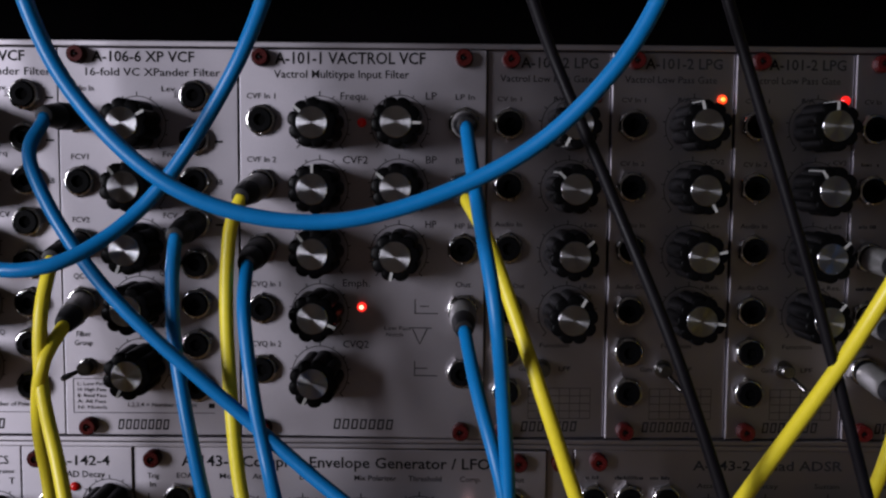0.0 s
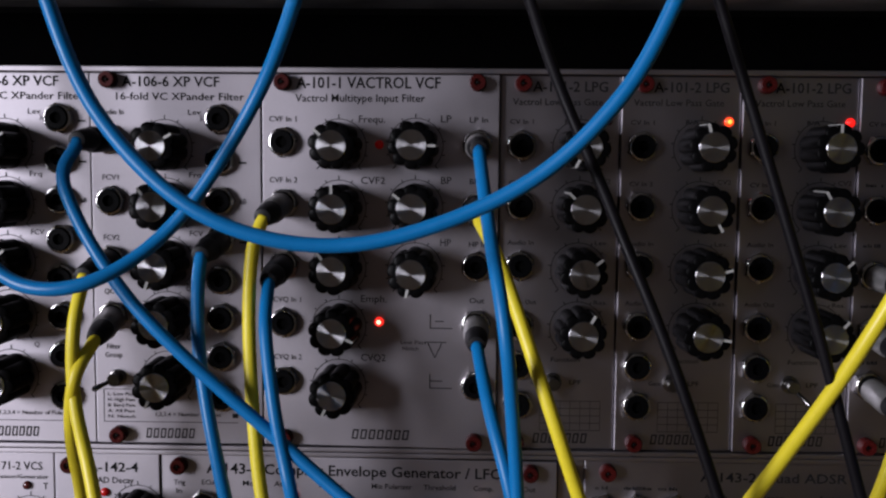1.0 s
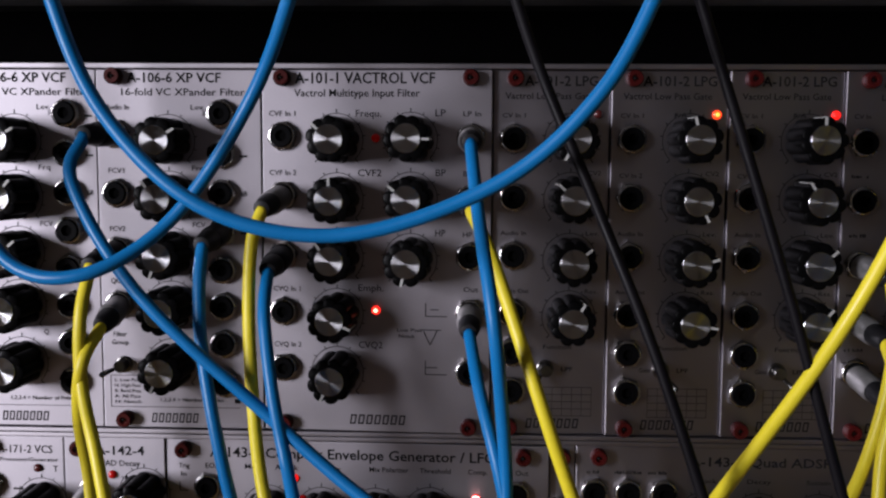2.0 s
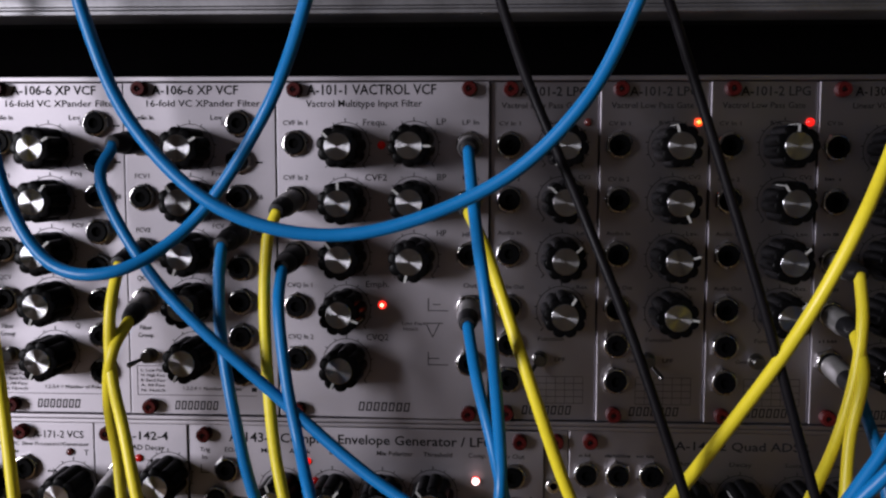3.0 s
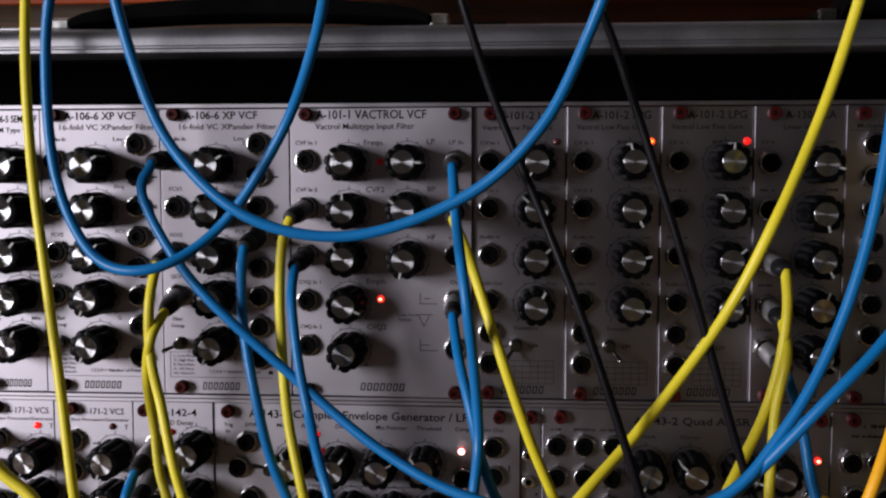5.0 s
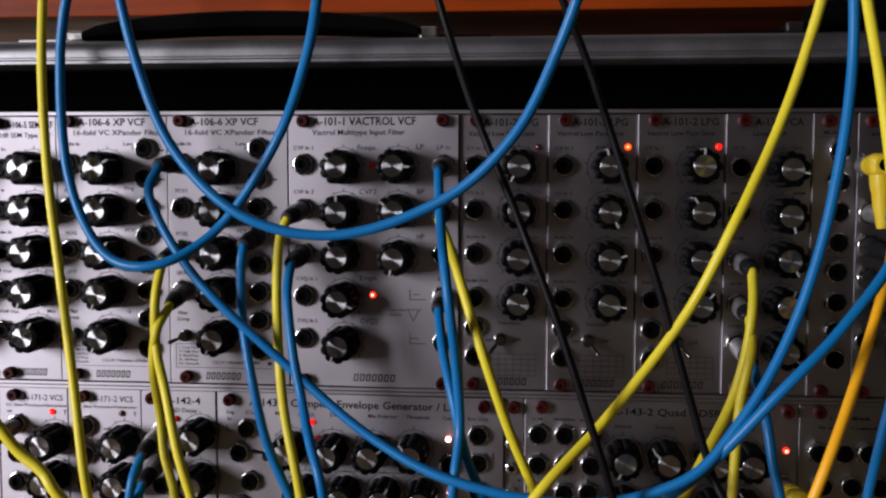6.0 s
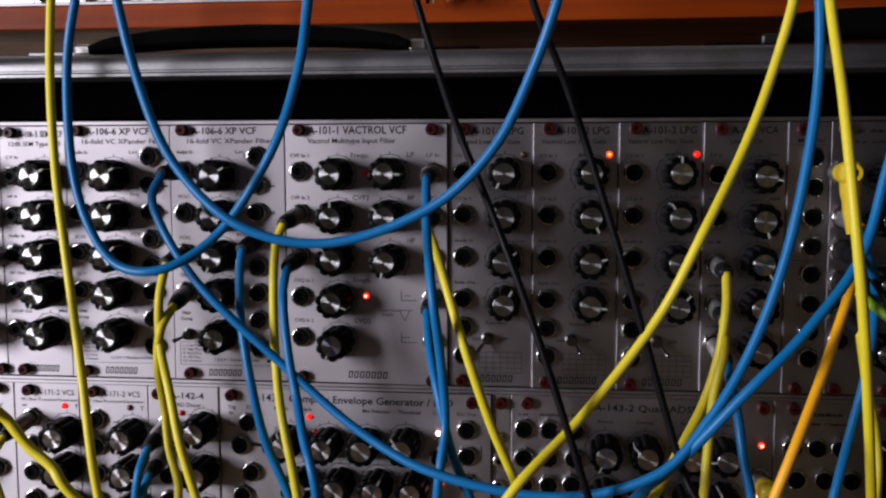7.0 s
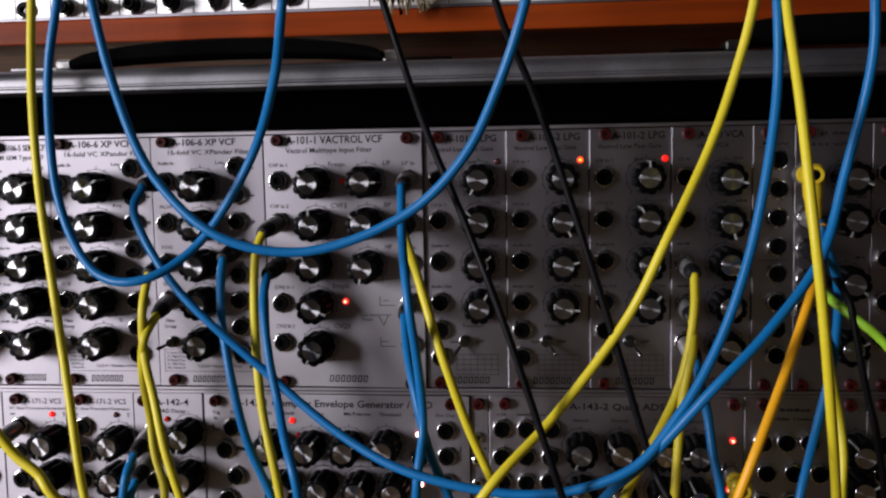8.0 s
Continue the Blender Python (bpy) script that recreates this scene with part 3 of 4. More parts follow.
led(m, 40.5, 105, "dim"), led(m, 40.6, 44, "hot")
lettering(m, "A-101-1 VACTROL VCF", 12.0, 124.0, 3.9, 49.4, "title")
lettering(m, "Vactrol Multitype Input Filter", 11.6, 119.4, 2.7, 44.4, "subtitle")
for words, u, v, w in (("CVF In 1", 2.4, 112.6, 9.4), ("CVF In 2", 2.4, 91.8, 9.6), ("CVQ In 1", 3.4, 50.4, 9.8), ("CVQ In 2", 3.6, 30.2, 9.8), ("LP In", 71.0, 112.6, 6.2), ("BP In", 71.2, 91.8, 6.0),
                       ("HP In", 71.2, 70.4, 6.0), ("Out", 71.6, 51.0, 5.2)):
    lettering(m, words, u, v, 1.9, w)
for words, u, v, w in (("Frequ.", 33.2, 112.4, 9.0), ("CVF2", 34.0, 91.6, 8.4), ("LP", 61.2, 112.6, 3.6), ("BP", 61.4, 91.8, 3.6), ("HP", 61.4, 70.6, 3.6), ("Emph.", 34.0, 50.8, 9), ("CVQ2", 34.2, 30.2, 8.6)):
    lettering(m, words, u, v, 2.5, w)
lettering(m, "Low Pass", 48.0, 36.4, 1.3, 8.8), lettering(m, "Notch", 48.6, 34.2, 1.3, 5.6)
bars(m, [(58.2, 58.5, 42.2, 46.8), (58.2, 66.0, 41.9, 42.2), (60.0, 63.0, 44.3, 44.6), (58.2, 58.5, 21.2, 26.0), (58.2, 66.0, 20.9, 21.2), (58.5, 62.6, 23.4, 23.7), (56.4, 64.0, 37.0, 37.3)])
bm = bmesh.new()
for s in (-1, 1):
    bm.faces.new([bm.verts.new(p) for p in ((60 + s * 2.2, 36.8, 0.12), (60 + s * 2.6, 36.8, 0.12), (60 + s * 0.2, 31.8, 0.12), (60 - s * 0.1, 31.8, 0.12))])
part("response_symbol", mesh_of(bm, INK), m)
brand_mark(m, 31.0, 2.4, 20.6)


def gate_module(left, right, angles, lamp, tilt, label):
    m = module("low_pass_gate_module", left, right, 1, label, turn=-1.4)
    for v, a in zip((104.6, 84.0, 62.6, 42.2), angles):
        knob(m, 27.4, v, a)
    for v in (105, 84.6, 64, 43.4, 29.4, 15.6):
        jack(m, 7.3, v)
    screw(m, 7.6, 125.8), screw(m, 6.6, 2.6)
    led(m, 36.6, 113.6, lamp)
    toggle(m, 19.4, 23.6, tilt)
    lettering(m, "A-101-2 LPG", 11.0, 123.4, 3.5, 25.5, "title")
    lettering(m, "Vactrol Low Pass Gate", 4.2, 118.8, 2.3, 30.5, "subtitle")
    for words, u, v, w in (("CV In 1", 3.2, 112.4, 8), ("F/A", 21.8, 112.6, 4.4), ("CV In 2", 3.2, 91.6, 8), ("CV2", 33.2, 92.4, 4.6), ("Audio In", 3.0, 71.2, 9), ("Lev.", 32.8, 71.2, 4.6), ("Audio Out", 2.8, 50.6, 10.4),
                           ("Res.", 32.8, 50.6, 4.6), ("Function", 18.4, 30.6, 10), ("Gate", 11.6, 22.6, 4.2), ("LPF", 25, 22.6, 4)):
        lettering(m, words, u, v, 1.6, w)
    cells = [(15, 36, 6.2 + k * 2.6, 6.35 + k * 2.6) for k in range(5)] + [(15 + k * 3.5, 15.12 + k * 3.5, 6.2, 16.6) for k in range(7)]
    bars(m, cells)
    brand_mark(m, 12.6, 1.8, 19.4)


gate_module(81.2, 121.9, (208, -46, 50, 30), "off", (-30, 28), "silver low pass gate module in shade with four knobs")
gate_module(122.1, 162.7, (-14, 152, 75, 98), "amber", (25, 30), "silver low pass gate module with a lit orange lamp")
gate_module(162.9, 202.2, (0, -32, 48, 42), "on", (30, 32), "silver low pass gate module with a lit red lamp")

m = module("amplifier_module", 202.4, 240.6, 1, "silver amplifier module in shade with five knobs and patched sockets", turn=-1.0)
for v, a in zip((103.2, 82.6, 62.8, 42.2, 21.8), (104, 166, 150, 20, 130)):
    knob(m, 25.8, v, a)
for v in (104.2, 84, 61.8, 42, 23.6):
    jack(m, 6.6, v)
screw(m, 7.8, 125.4), screw(m, 6.6, 2.6)
lettering(m, "A-130 VCA", 13.0, 123.2, 3.4, 21.5, "title")
lettering(m, "Linear VCA", 12.0, 118.6, 2.2, 15, "subtitle")
lettering(m, "Gain", 29, 112.6, 1.6, 5), lettering(m, "CV In", 3, 112.4, 1.6, 5.6)
bars(m, [(3, 9, 92, 93.2), (30, 36, 92, 93.2), (3, 10, 71.4, 72.6), (3, 10, 50.6, 51.8), (3, 10, 31, 32.2)])
brand_mark(m, 11.4, 1.8, 18)

m = module("multiple_module", 240.8, 260.2, 1, "narrow silver multiple module with a column of eight sockets")
for v in (112, 98, 84.2, 70.4, 57, 43.2, 30, 17):
    jack(m, 11.8, v)
screw(m, 6.6, 125), screw(m, 6.2, 2.4)
lettering(m, "Multiples", 4.5, 119, 2.0, 12, "title")
bars(m, [(2, 17.6, 63.4, 63.6), (2, 17.6, 119.0 - 1.2, 119.0 - 1.0)])

m = module("patched_module", 260.4, 296.0, 1, "silver module in shade with plugs filling its sockets")
for v, a in zip((102.6, 83, 53.2, 22), (112, 200, 130, 60)):
    knob(m, 24.4, v, a)
for v in (105, 84, 69.2, 54.2, 40, 26):
    jack(m, 5.6, v)
screw(m, 5.8, 125), screw(m, 4.4, 2.4), screw(m, 27.4, 2.4)
bars(m, [(12, 30, 123.4, 125), (6, 30, 118.4, 120), (29, 34, 93, 94.2), (29, 34, 64, 65.2)])

m = module("end_module", 296.2, 336.6, 1, "silver module in shade at the case end")
for v, a in zip((103, 83, 63, 42), (40, 200, 90, 160)):
    knob(m, 27, v, a)
for v in (105, 84, 64, 43, 24):
    jack(m, 6.8, v)
screw(m, 6.6, 125), screw(m, 6.6, 2.4)
bars(m, [(12, 32, 123.4, 125), (6, 34, 118.4, 120)])

# ---- lower row of modules ----
m = module("divider_module", -190.8, -148.2, 2, "silver divider module with knobs and sockets")
screw(m, 34, -7.4)
lettering(m, "DIV", 29.5, -17.5, 2.2, 6.5)
for v in (-28, -50):
    jack(m, 33, v), knob(m, 12, v, 40)


def slew_module(left, right, lamp, angles):
    m = module("slew_module", left, right, 2, "silver slew limiter module with sockets beside black knobs")
    screw(m, 8.6, -7.8)
    lettering(m, "A-171-2 VCS", 12.5, -10.6, 3.0, 20.5, "title")
    lettering(m, "VC Slew Processor/Generator", 3.6, -13.8, 1.5, 31.5, "subtitle")
    led(m, 27.4, -16.2, lamp)
    for v, a in zip((-29.4, -48.4, -68), angles):
        knob(m, 28.6, v, a)
    for v in (-22.5, -37, -51.5, -66):
        jack(m, 9.4, v)
    lettering(m, "T", 33.0, -17.6, 2.4, 1.8)
    bars(m, [(4, 7, -16.8, -15.8), (18, 22, -24.6, -23.6), (31, 35, -41.2, -40)])


slew_module(-147.9, -112.4, "on", (200, 150, 60))
slew_module(-112.2, -75.0, "off", (200, 100, 60))

m = module("quad_decay_module", -74.8, -37.4, 2, "silver quad decay module with plugged sockets")
screw(m, 6.0, -7.9)
lettering(m, "A-142-4", 11.6, -10.8, 3.4, 18.2, "title")
lettering(m, "QUAD Decay", 10.4, -15.0, 2.3, 17.5, "subtitle")
led(m, 17.8, -18.2, "dim")
for v in (-25, -47.5, -70):
    knob(m, 29.5, v, 190)
for v in (-24, -37.5, -51, -64):
    jack(m, 10.4, v)
lettering(m, "Dec.", 28.4, -20.4, 1.8, 5.2)
bars(m, [(22.4, 23.4, -20.4, -18.6), (26, 31, -41.4, -40.2)])

m = module("envelope_module", -37.2, 102.6, 2, "very wide silver envelope generator module with rows of knobs", turn=1.3)
screw(m, 7.0, -8), screw(m, 130.4, -8)
lettering(m, "A-143-1 Complex Envelope Generator / LFO", 16.4, -10.9, 3.8, 104.6, "title")
for words, u, v, w in (("Trig", 4.6, -15.4, 4.0), ("In", 5.2, -18.4, 2.0), ("EOA", 14.4, -15.2, 5.4), ("Mode", 29.0, -15.2, 7.4), ("Attack", 40.4, -15.2, 8.5), ("Decay", 56.2, -15.2, 8), ("Mix Polarizer", 74.8, -15.2, 14.2), ("Threshold", 93.2, -15.2, 11.2),
                       ("Comp.", 110.6, -15.2, 7.0), ("Env Out", 122.6, -15.2, 9.6)):
    lettering(m, words, u, v, 1.9, w)
for u, v, a in ((37.6, -30.4, -20), (57.4, -30.8, 40), (77.2, -30.6, 60), (97.0, -29.8, -40), (44.0, -51.4, 80), (63.4, -51.4, 200), (82.8, -51.4, 30), (101.4, -51.4, 150)):
    knob(m, u, v, a)
for u, v in ((15.6, -22.0), (11.4, -34.0), (16.8, -48.0), (127.8, -22.0), (128.0, -35.2), (114.4, -36.4), (127.8, -49), (12, -60)):
    jack(m, u, v)
toggle(m, 26.0, -34.6, (-35, -20))
led(m, 47.4, -18.2, "on"), led(m, 113.6, -24.2, "white"), led(m, 114.4, -50.2, "white"), led(m, 50.6, -26.0, "dim")
bars(m, [(134.6, 135.2, -33.6, -30.2), (4.8, 5.1, -24, -20.6), (5.1, 8, -24, -23.7), (45, 110, -41.9, -41.6)])

m = module("mini_multiple_module", 102.8, 112.0, 2, "very narrow silver module with small sockets")
screw(m, 4.4, -8.4)
bm = lathe(bmesh.new(), [(2.9, 0), (2.9, 1.6), (2.2, 2.0), (1.4, 2.0), (1.4, -4)], 18, close_top=False, close_bottom=False)
SMALL = soften(mesh_of(bm, NICKEL))
for v in (-26, -38, -50, -62):
    j = part("jack", SMALL, m, (3.6, v, 0), 0, "small nickel socket")
    part("socket_shade_disc", SOCKET_SHADE, j, (0, 0, -2.0))
    bars(m, [(6.6, 7.8, v - 6.4, v - 5.4)])

m = module("quad_envelope_module", 112.2, 238.0, 2, "wide silver quad envelope module in shade with sockets and knobs")
screw(m, 8, -8), screw(m, 120.6, -7.6)
lettering(m, "A-143-2 Quad ADSR", 40.5, -11.2, 3.4, 51, "title")
for u, v in ((6.6, -21.2), (18.8, -21.2), (31.4, -21.2), (6.4, -35.6), (18.8, -35.4), (31, -35.4), (6.6, -49), (18.8, -49), (30, -48.4)):
    jack(m, u, v)
for u, a in ((46, 205), (65.4, -50), (86.8, 110), (102.4, -95)):
    knob(m, u, -30.2, a), knob(m, u, -52.4, a + 70)
led(m, 120.6, -26.2, "hot"), led(m, 118.8, -51, "hot")
for words, u in (("Attack", 42), ("Decay", 61), ("Sustain", 82), ("Release", 98)):
    lettering(m, words, u, -17.4, 1.7, 8.4)
bars(m, [(4, 9, -14.6, -13.4), (14, 24, -14.6, -13.4), (26, 33, -14.6, -13.4)])
jack(m, 119.6, -42)

m = module("mixer_module", 238.2, 296.0, 2, "silver module in shade with sockets and knobs")
screw(m, 8.8, -7.4), screw(m, 49.8, -7.4)
for u, v in ((8.8, -26.6), (20, -26.4), (31, -26.4), (10.8, -42), (23.8, -42), (36, -42), (9, -57), (23, -57)):
    jack(m, u, v)
knob(m, 53.0, -29.4, -40), knob(m, 53.0, -47, 60)
bars(m, [(14, 32, -11.2, -9.6), (8, 36, -15.6, -14.2)])

m = module("end_module", 296.2, 336.6, 2, "silver module in shade at the lower case end")
screw(m, 7, -7.4)
knob(m, 24, -30, 20), knob(m, 24, -50, 90)
jack(m, 8, -27), jack(m, 8, -42)

# ---- patch cables ----
bm = lathe(bmesh.new(), [(1.7, -2), (1.7, 3.4), (4.0, 3.4), (4.3, 4.0), (4.3, 15.3), (3.8, 16.6)], 24)
PLUG_METAL = soften(mesh_of(bm.copy(), BARREL), 35)
PLUG_DARK = soften(mesh_of(bm, BOOT), 35)
bm = lathe(bmesh.new(), [(3.6, 16.4), (3.8, 17.2), (3.7, 21), (3.1, 25.6), (2.7, 26.8), (2.2, 27.0)], 24)
BOOT_MESH = soften(mesh_of(bm, BOOT), 35)


def bend(pts, steps=12):
    """Points of a smooth curve through the given ones."""
    p = [Vector(q) for q in pts]
    p = [p[0] * 2 - p[1], *p, p[-1] * 2 - p[-2]]
    out = []
    for a, b, c, d in zip(p, p[1:], p[2:], p[3:]):
        for i in range(steps):
            t = i / steps
            out.append(0.5 * (2 * b + (c - a) * t + (2 * a - 5 * b + 4 * c - d) * t * t + (3 * b - a - 3 * c + d) * t ** 3))
    out.append(p[-2])
    return out


def plug(cable, foot, tip, metal):
    """A plug standing in a socket at foot, its axis toward tip."""
    body = part("plug", PLUG_METAL if metal else PLUG_DARK, cable, label="nickel plug barrel" if metal else "black plug barrel")
    axis = (Vector(tip) - Vector(foot)).normalized()
    body.matrix_local = Matrix.Translation(Vector(foot) * MM) @ axis.to_track_quat("Z", "Y").to_matrix().to_4x4()
    part("strain_relief", BOOT_MESH, body, label="black rubber strain relief")
    return Vector(foot) + axis * 25.5


def cable(colour, mat, pts, start=None, end=None, radius=2.1, metal=(True, True), label=""):
    """A patch cable through pts; start and end are sockets (foot, axis) that its plugs stand in."""
    ob = tagged(new("patch_cable"), label or f"{colour} patch cable hanging over the modules", "cable", "patch cables")
    pts = [Vector(p) for p in pts]
    if start:
        tip = plug(ob, start[0], start[1], metal[0])
        pts = [tip, *pts]
    if end:
        tip = plug(ob, end[0], end[1], metal[1])
        pts = [*pts, tip]
    bm = bmesh.new()
    tube(bm, bend(pts), radius, sides=12)
    part("cord", mesh_of(bm, mat, True), ob)
    return ob


def front(x, z, dx=0.0, dz=-3.0):
    """A socket on the rack's front and a point on the axis of a slightly sagging plug."""
    return (x, 0, z), (x + dx, -30, z + dz)


def above(x, z=262):
    """A socket on the upper case's front."""
    return (x, UY + 2, z), (x, UY - 28, z - 2)


cable("blue", BLUE, [(-57, -67.4, 217), (-53.2, -72, 188.1), (-43.5, -71.3, 144), (-28.1, -72.2, 109.2), (1.5, -77.2, 83.5), (39.7, -76.3, 76.7), (81.6, -80.8, 91.2), (108, -86, 115.1), (123.2, -88.3, 144.7), (134.6, -93.7, 177.8), (141.8, -87.9, 216.7)], above(-60), above(142),
      label="long blue patch cable hanging in a wide loop")
cable("blue", BLUE, [(39.7, -87.7, 212), (35.1, -86.8, 178.7), (25.9, -70.1, 149.3), (8.5, -52, 115.6), (-16.4, -50, 79.6), (-40.5, -60.2, 62.9), (-65.8, -57.1, 67.3), (-82.9, -52.5, 100), (-86, -50.7, 151.4), (-79.7, -49.6, 190.8), (-76.4, -44.1, 220.8)], above(42), above(-76),
      label="blue patch cable in a narrow hanging loop")
cable("blue", BLUE, [(-54.9, -32.9, 89.3), (-30.3, -43.2, 54.8), (12.2, -46.5, 16.4), (48.3, -55.4, -9.8), (83.8, -65.7, -24.2), (133.7, -72.8, -29.7), (173.5, -80.2, -16.9), (195.1, -78.3, 6.7), (211.5, -74.7, 35.1), (223.6, -71.6, 68.5), (231.9, -67.5, 104.7), (237.4, -61.6, 141.7), (237.6, -58.4, 178.2), (236.1, -49.3, 215.8)],
      front(-52.6, 106, -1, -1), above(236), metal=(False, True), label="long blue patch cable swept low across the lower modules")
cable("blue", BLUE, [(276.2, -53.3, 213.8), (276.2, -60.3, 176.5), (274.8, -60.9, 148.3), (265.7, -60, 106.4), (254.8, -66.2, 71.3), (230.3, -80.1, 42.4), (207.8, -85.3, 19.5), (183.4, -76.9, -11.9), (166, -59.5, -35.5), (157.7, -45.5, -59.9)], above(274), front(152, -92))
cable("blue", BLUE, [(-14.2, -31.8, 57), (-12.1, -37.8, 38.1), (-5.8, -45.2, 11.5), (1.1, -46.9, -16.3), (11.5, -46.4, -42.2), (17.6, -44.5, -66.8)], front(-14.8, 71.6), front(30, -96), metal=(False, True))
cable("blue", BLUE, [(8.3, -37.8, 47.8), (12.5, -45.9, 24.5), (17.6, -51.4, 4.6), (24.2, -65.2, -10.1), (31.1, -74, -27.2), (33.4, -64.6, -62.8)], front(7, 63.4), front(46, -96), metal=(False, True))
cable("blue", BLUE, [(76.6, -46.8, 79.2), (80.9, -62.2, 52.4), (83.8, -57.5, 24.7), (85.6, -55.6, -4.6), (83.4, -63.5, -28.3), (80.4, -52.3, -62)], front(73.6, 105, 0, -2), front(76, -92))
cable("blue", BLUE, [(77.3, -41.8, 24.7), (82.5, -53.1, 6.7), (88, -55.8, -15.8), (95.9, -54.3, -36.5), (102.4, -47.8, -61.3)], front(73.6, 43.6), front(100, -90))
cable("blue", BLUE, [(213.4, -40.5, -0.8), (215.1, -47, -18.3), (218.4, -50.4, -36.5), (220.6, -47.2, -63.2)], front(209, 23.6, 2, -5), front(222, -90), label="blue patch cable in a bright nickel plug")
cable("blue", BLUE, [(263.1, -43.1, 75.2), (271.8, -33, 54.1), (272.4, -25.2, 20), (264.4, -29.9, -11.2), (254.7, -40.3, -40.3), (251.5, -40.5, -64.2)], front(266, 84, 0, -1), front(249, -90))
cable("blue", BLUE, [(-65.5, -34, -38), (-67, -36, -52), (-68, -36, -66)], front(-64.4, -24, 0, -6), front(-68, -92))
cable("blue", BLUE, [(-64.5, -34, -51), (-64, -36, -62), (-62, -36, -76)], front(-64.4, -37.5, 0, -6), front(-60, -100))
cable("yellow", YELLOW, [(232.9, -47, 217.1), (229.8, -53.9, 182.3), (221.5, -54.9, 148.5), (209.9, -59.8, 116.8), (191.6, -73.9, 81.5), (174.4, -71.1, 45.7), (145, -77.8, 7.2), (116.9, -96.5, -19.5), (97.3, -86.7, -55.6)], above(230), front(88, -104),
      label="long yellow patch cable crossing the modules diagonally")
cable("yellow", YELLOW, [(80.7, -40, 67.2), (92.9, -54.3, 32.6), (105.2, -55.7, -3.1), (117.5, -52.8, -34), (125.1, -47.5, -63.4)], front(73.6, 84), front(126, -92), metal=(False, True))
cable("yellow", YELLOW, [(-103, -25.5, 222.1), (-104.6, -26.8, 195.1), (-103.6, -33.3, 147.9), (-99.5, -38.6, 102.2), (-91.9, -44.8, 56.8), (-83.9, -51.2, 11.5), (-75.4, -59.2, -32.9), (-70.1, -55.7, -64.1)], above(-104), front(-68, -110), label="long yellow patch cable hanging straight down")
cable("yellow", YELLOW, [(2.5, -28.9, 70.2), (1.6, -30.5, 48.7), (4.4, -38.8, 23.5), (7.9, -43.6, -2.7), (14.8, -49.8, -29.7), (19.7, -47.7, -60.6)], front(7, 84.6, -2, -4), front(22, -90), metal=(True, True))
cable("yellow", YELLOW, [(-53.4, -32.9, 45.6), (-53.1, -34.1, 23.7), (-45.3, -43.2, 3.5), (-38.3, -49.6, -19.8), (-31.3, -51.1, -41.7), (-26.6, -46.2, -66.4)], front(-52.6, 64.5), front(-24, -94), metal=(False, True))
cable("yellow", YELLOW, [(-52.4, -35, 30.6), (-56.6, -29.2, 11.5), (-55.1, -26.2, -8.8), (-52.1, -29.3, -27.5), (-46.3, -33.4, -43.8), (-45.5, -35.3, -63.1)], front(-52.6, 45, 4, -4), front(-40, -94))
cable("yellow", YELLOW, [(208.8, -32.7, 44.8), (205.5, -36.5, 25.3), (198.6, -39.6, 3.3), (184.8, -48.4, -20.8), (173.5, -57.3, -39.3), (166.5, -52.7, -65.8)], front(209, 61.8, 1, -2), front(166, -94))
cable("yellow", YELLOW, [(207.2, -39.4, 27.3), (202.4, -42.8, 6.8), (199.7, -47.6, -15), (197.9, -50.6, -36.2), (196.1, -45.1, -63.5)], front(209, 42, 0, -3), front(194, -92))
cable("yellow", YELLOW, [(240.5, -53.8, 213), (240.7, -61.2, 177.1), (243, -76.4, 134.6), (245.2, -87.8, 92.1), (250.4, -86.3, 51.3), (257.4, -75, 9.3), (264.9, -59.7, -32.8), (268.5, -48.9, -63.9)], above(238), front(270, -94), label="long yellow patch cable hanging down near the case end")
cable("yellow", YELLOW, [(269.6, -33.1, 13.4), (273.6, -32.4, -5.4), (274.7, -35.7, -22.2), (273.5, -38.9, -40.1), (274.3, -38.1, -61.9)], front(266, 40, 3, -6), front(262, -96), metal=(False, True))
cable("yellow", YELLOW, [(-95.6, -118.2, 29.2), (-79.2, -119.6, 9.1), (-70.9, -119.8, -1), (-61.8, -120.5, -7.9), (-54, -121.7, -17.4), (-35.9, -111.9, -40.1), (-14.6, -70.1, -65.7)], ((-150, 0, 62), (-146, -30, 62)), front(-8, -100), label="yellow patch cable arching out in front of the modules")
cable("yellow", YELLOW, [(-140, -33, -32), (-141, -33, -43), (-137, -33, -57), (-132, -34, -70)], front(-138.5, -22.5, -1, -4), front(-118, -94))
cable("amber", ORANGE, [(265.4, -31.7, 82.2), (259.1, -46.9, 64.6), (240.7, -71.3, 26.4), (221.4, -91.1, -11.5), (208.3, -79.2, -56.9)], None, front(204, -94), label="amber yellow patch cable hanging from a stacked plug")
cable("green", GREEN, [(267.2, -39.8, 49.8), (276.8, -48, 41.4), (282.8, -50.1, 36.3), (290.5, -50, 27.8), (304.2, -48, 8.3), (311.9, -42, -20.2)], front(266, 54.2, 0, -1), front(316, -60), metal=(False, True), label="bright green patch cable leading to the case end")
cable("black", BLACK, [(62.1, -65.8, 218.6), (73.6, -69.3, 182.2), (90.4, -68.8, 129.4), (109.3, -74.3, 83.8), (126.5, -84.5, 39.1), (146.6, -88.2, -22.9), (156.9, -69.5, -60.5)], above(54), front(162, -100), 1.6, label="thin black patch cable running diagonally down")
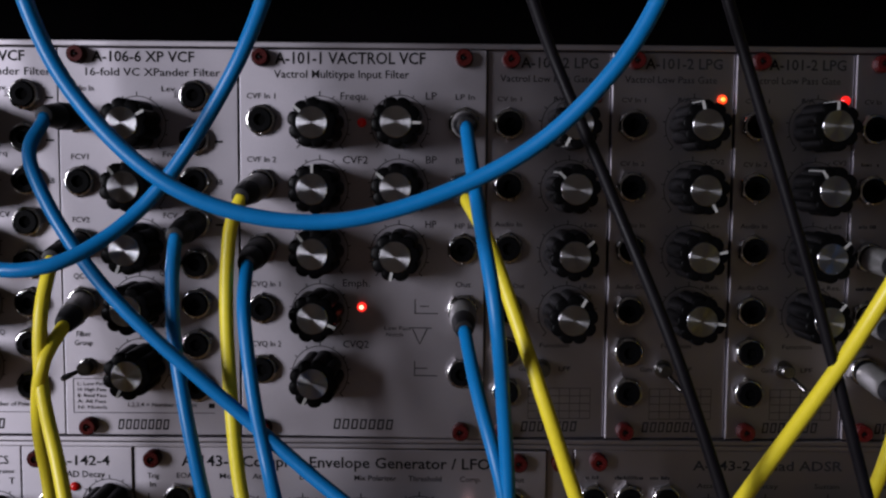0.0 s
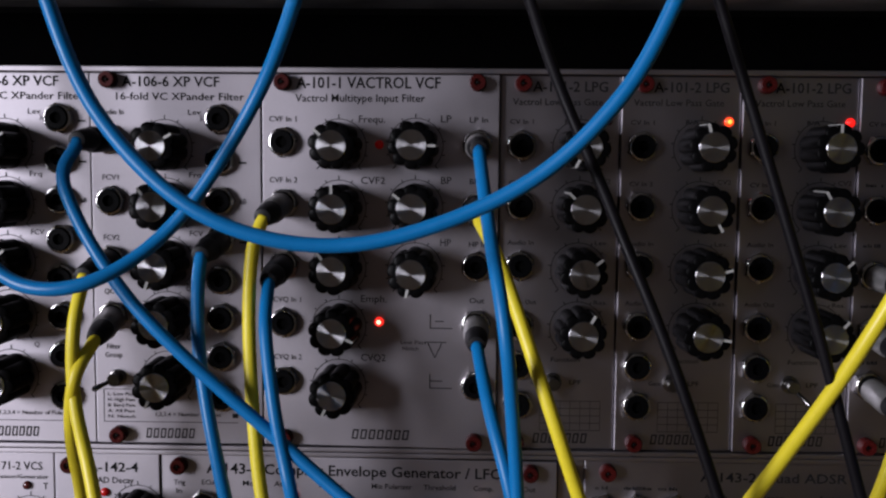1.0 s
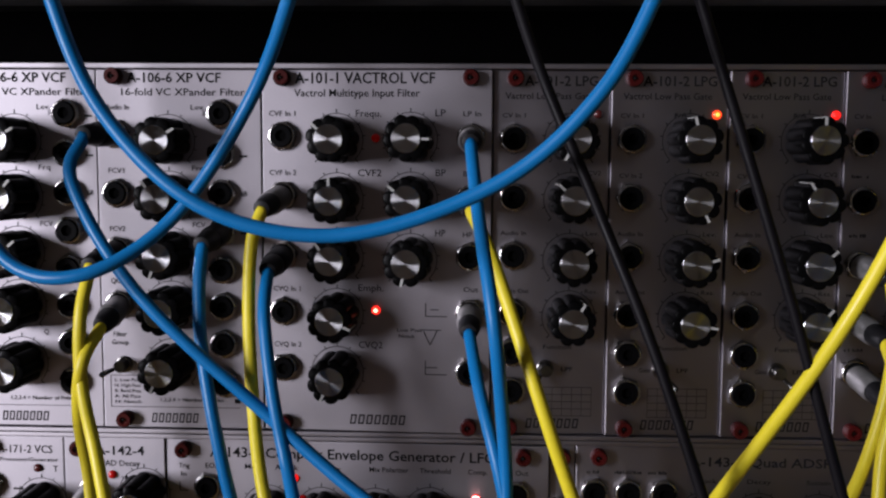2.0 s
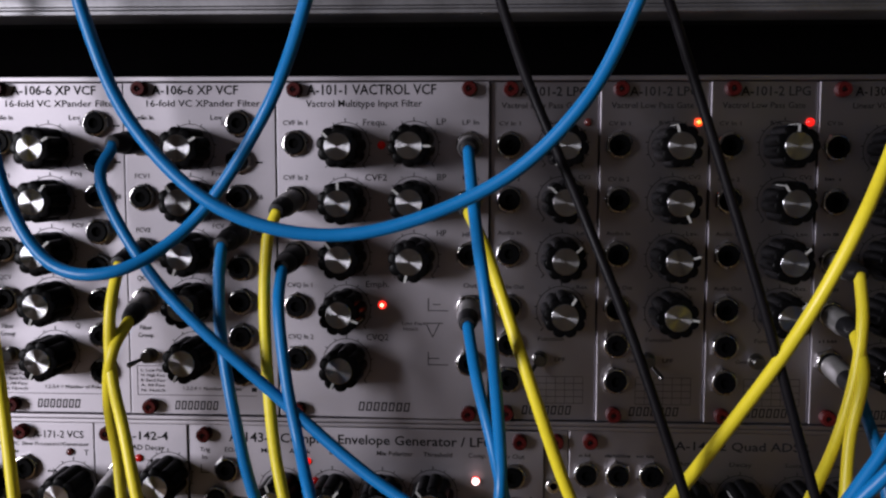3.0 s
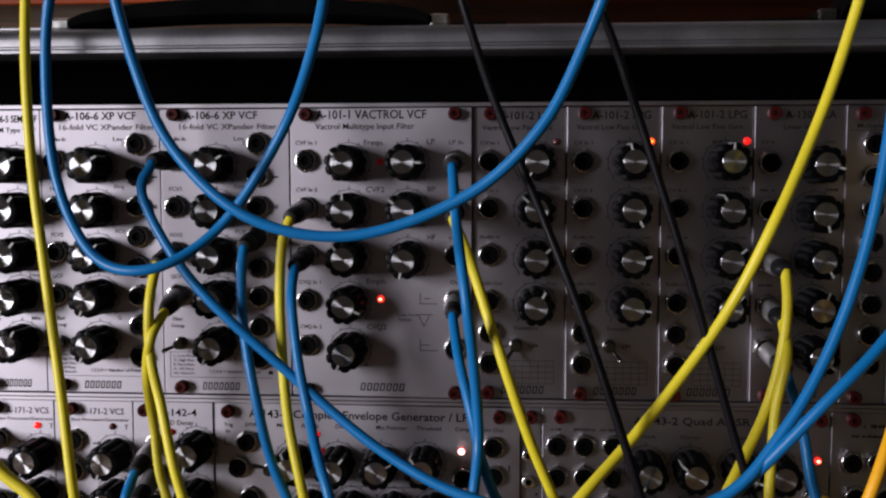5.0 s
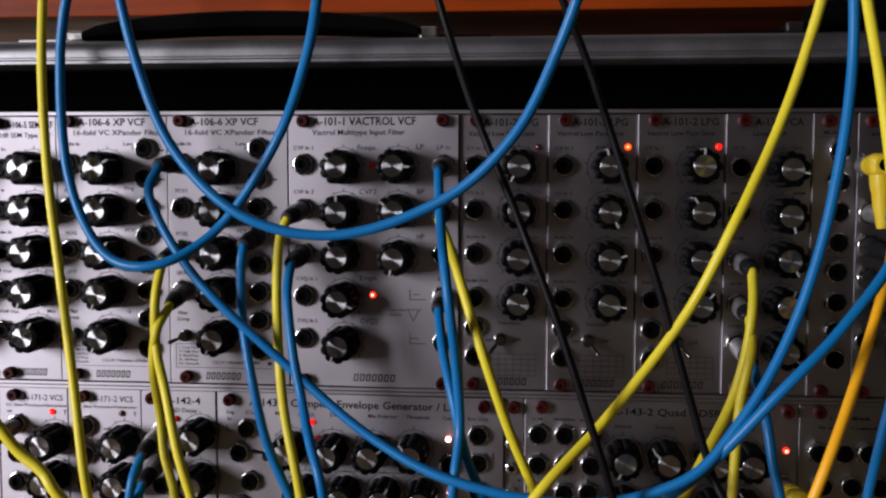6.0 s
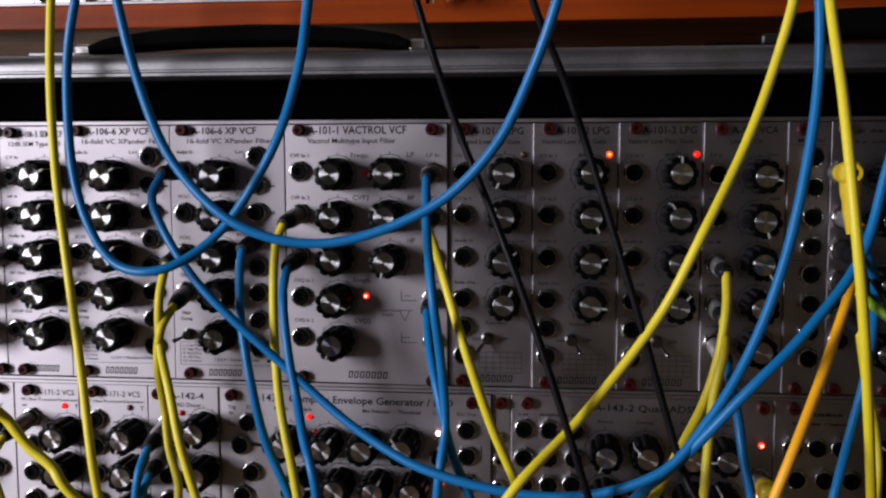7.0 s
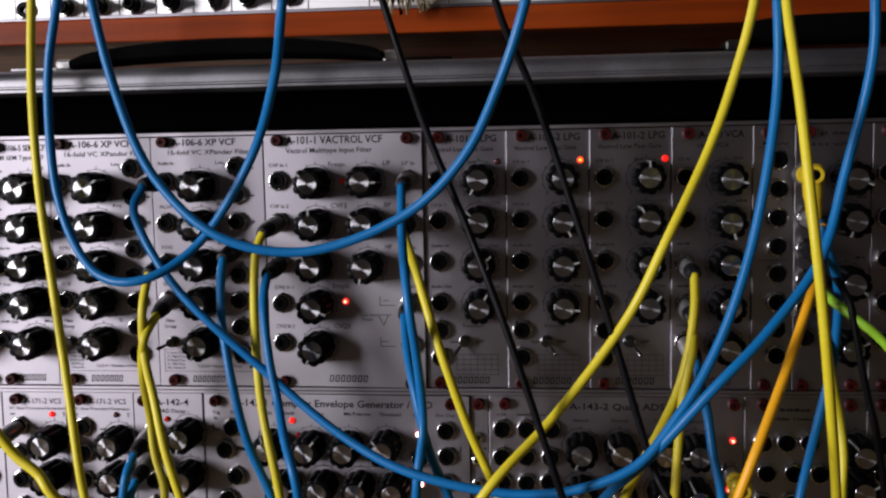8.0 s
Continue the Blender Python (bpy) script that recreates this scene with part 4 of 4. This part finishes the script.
cable("black", BLACK, [(115.2, -75.3, 212.9), (122.8, -76.7, 175.1), (138.7, -67.3, 136.1), (163.5, -70.5, 59), (184.6, -72.8, -12.9), (193, -79.9, -31.5), (203, -65.3, -65.8)], above(108), front(202, -108), 1.6, label="thin black patch cable running diagonally down")
cable("black", BLACK, [(272.3, -44.1, 52.1), (274.1, -48, 42), (276.8, -49.9, 24.9), (280.4, -49.8, 7.8), (284.3, -49.8, -8.1), (289.5, -45.9, -40.1)], front(266, 69.2, 0, -2), front(292, -74), 1.6, (False, True))

# stackable yellow plugs
def stack_plug(x, z, lean, label):
    p = tagged(new("stacking_plug"), label, "plug")
    p.matrix_world = pose(x * MM, 0, z * MM, 90, 0, 0)
    bm = lathe(bmesh.new(), [(1.7, -2), (1.7, 3.4), (3.9, 3.4), (4.1, 4.0), (4.1, 12.5), (3.6, 13.2)], 24)
    part("barrel", soften(mesh_of(bm, BARREL), 35), p, label="nickel plug barrel")
    bm = lathe(bmesh.new(), [(3.4, 12.8), (4.5, 13.6), (4.7, 17.5), (5.2, 19.5)], 26)
    part("collar", soften(mesh_of(bm, YPLUG), 35), p)
    bm = box(bmesh.new(), -5.0, 5.0, -5.0, 5.0, 19.4, 29.0, 3.2, 5)
    part("head", soften(mesh_of(bm, YPLUG), 40), p, label="rounded square yellow head")
    bm = lathe(bmesh.new(), [(4.2, 28.9), (4.2, 29.7), (3.8, 30.1), (2.5, 30.1), (2.4, 29.2)], 26, close_bottom=False, close_top=False)
    part("socket_rim", soften(mesh_of(bm, YPLUG), 35), p)
    bm = lathe(bmesh.new(), [(4.6, 4.0), (4.5, 9), (3.9, 12), (3.7, 17), (2.9, 24), (2.4, 27)], 20)
    sleeve = part("sleeve", soften(mesh_of(bm, YPLUG), 35), p, label="tapered yellow cable sleeve")
    sleeve.matrix_local = Matrix.Translation(Vector((0, 0, 24.2)) * MM) @ Euler((radians(90), 0, radians(lean))).to_matrix().to_4x4()
    # dark disc painted as the shade in the head's hole
    part("plug_shade_disc", mesh_of(lathe(bmesh.new(), [(2.45, 29.1), (2.45, 29.3)], 16), HOLE_SHADE), p)


stack_plug(262, 105, 4, "yellow stackable plug with a hole in its head")
stack_plug(231.8, -42, -10, "yellow stackable plug under a lit red lamp")
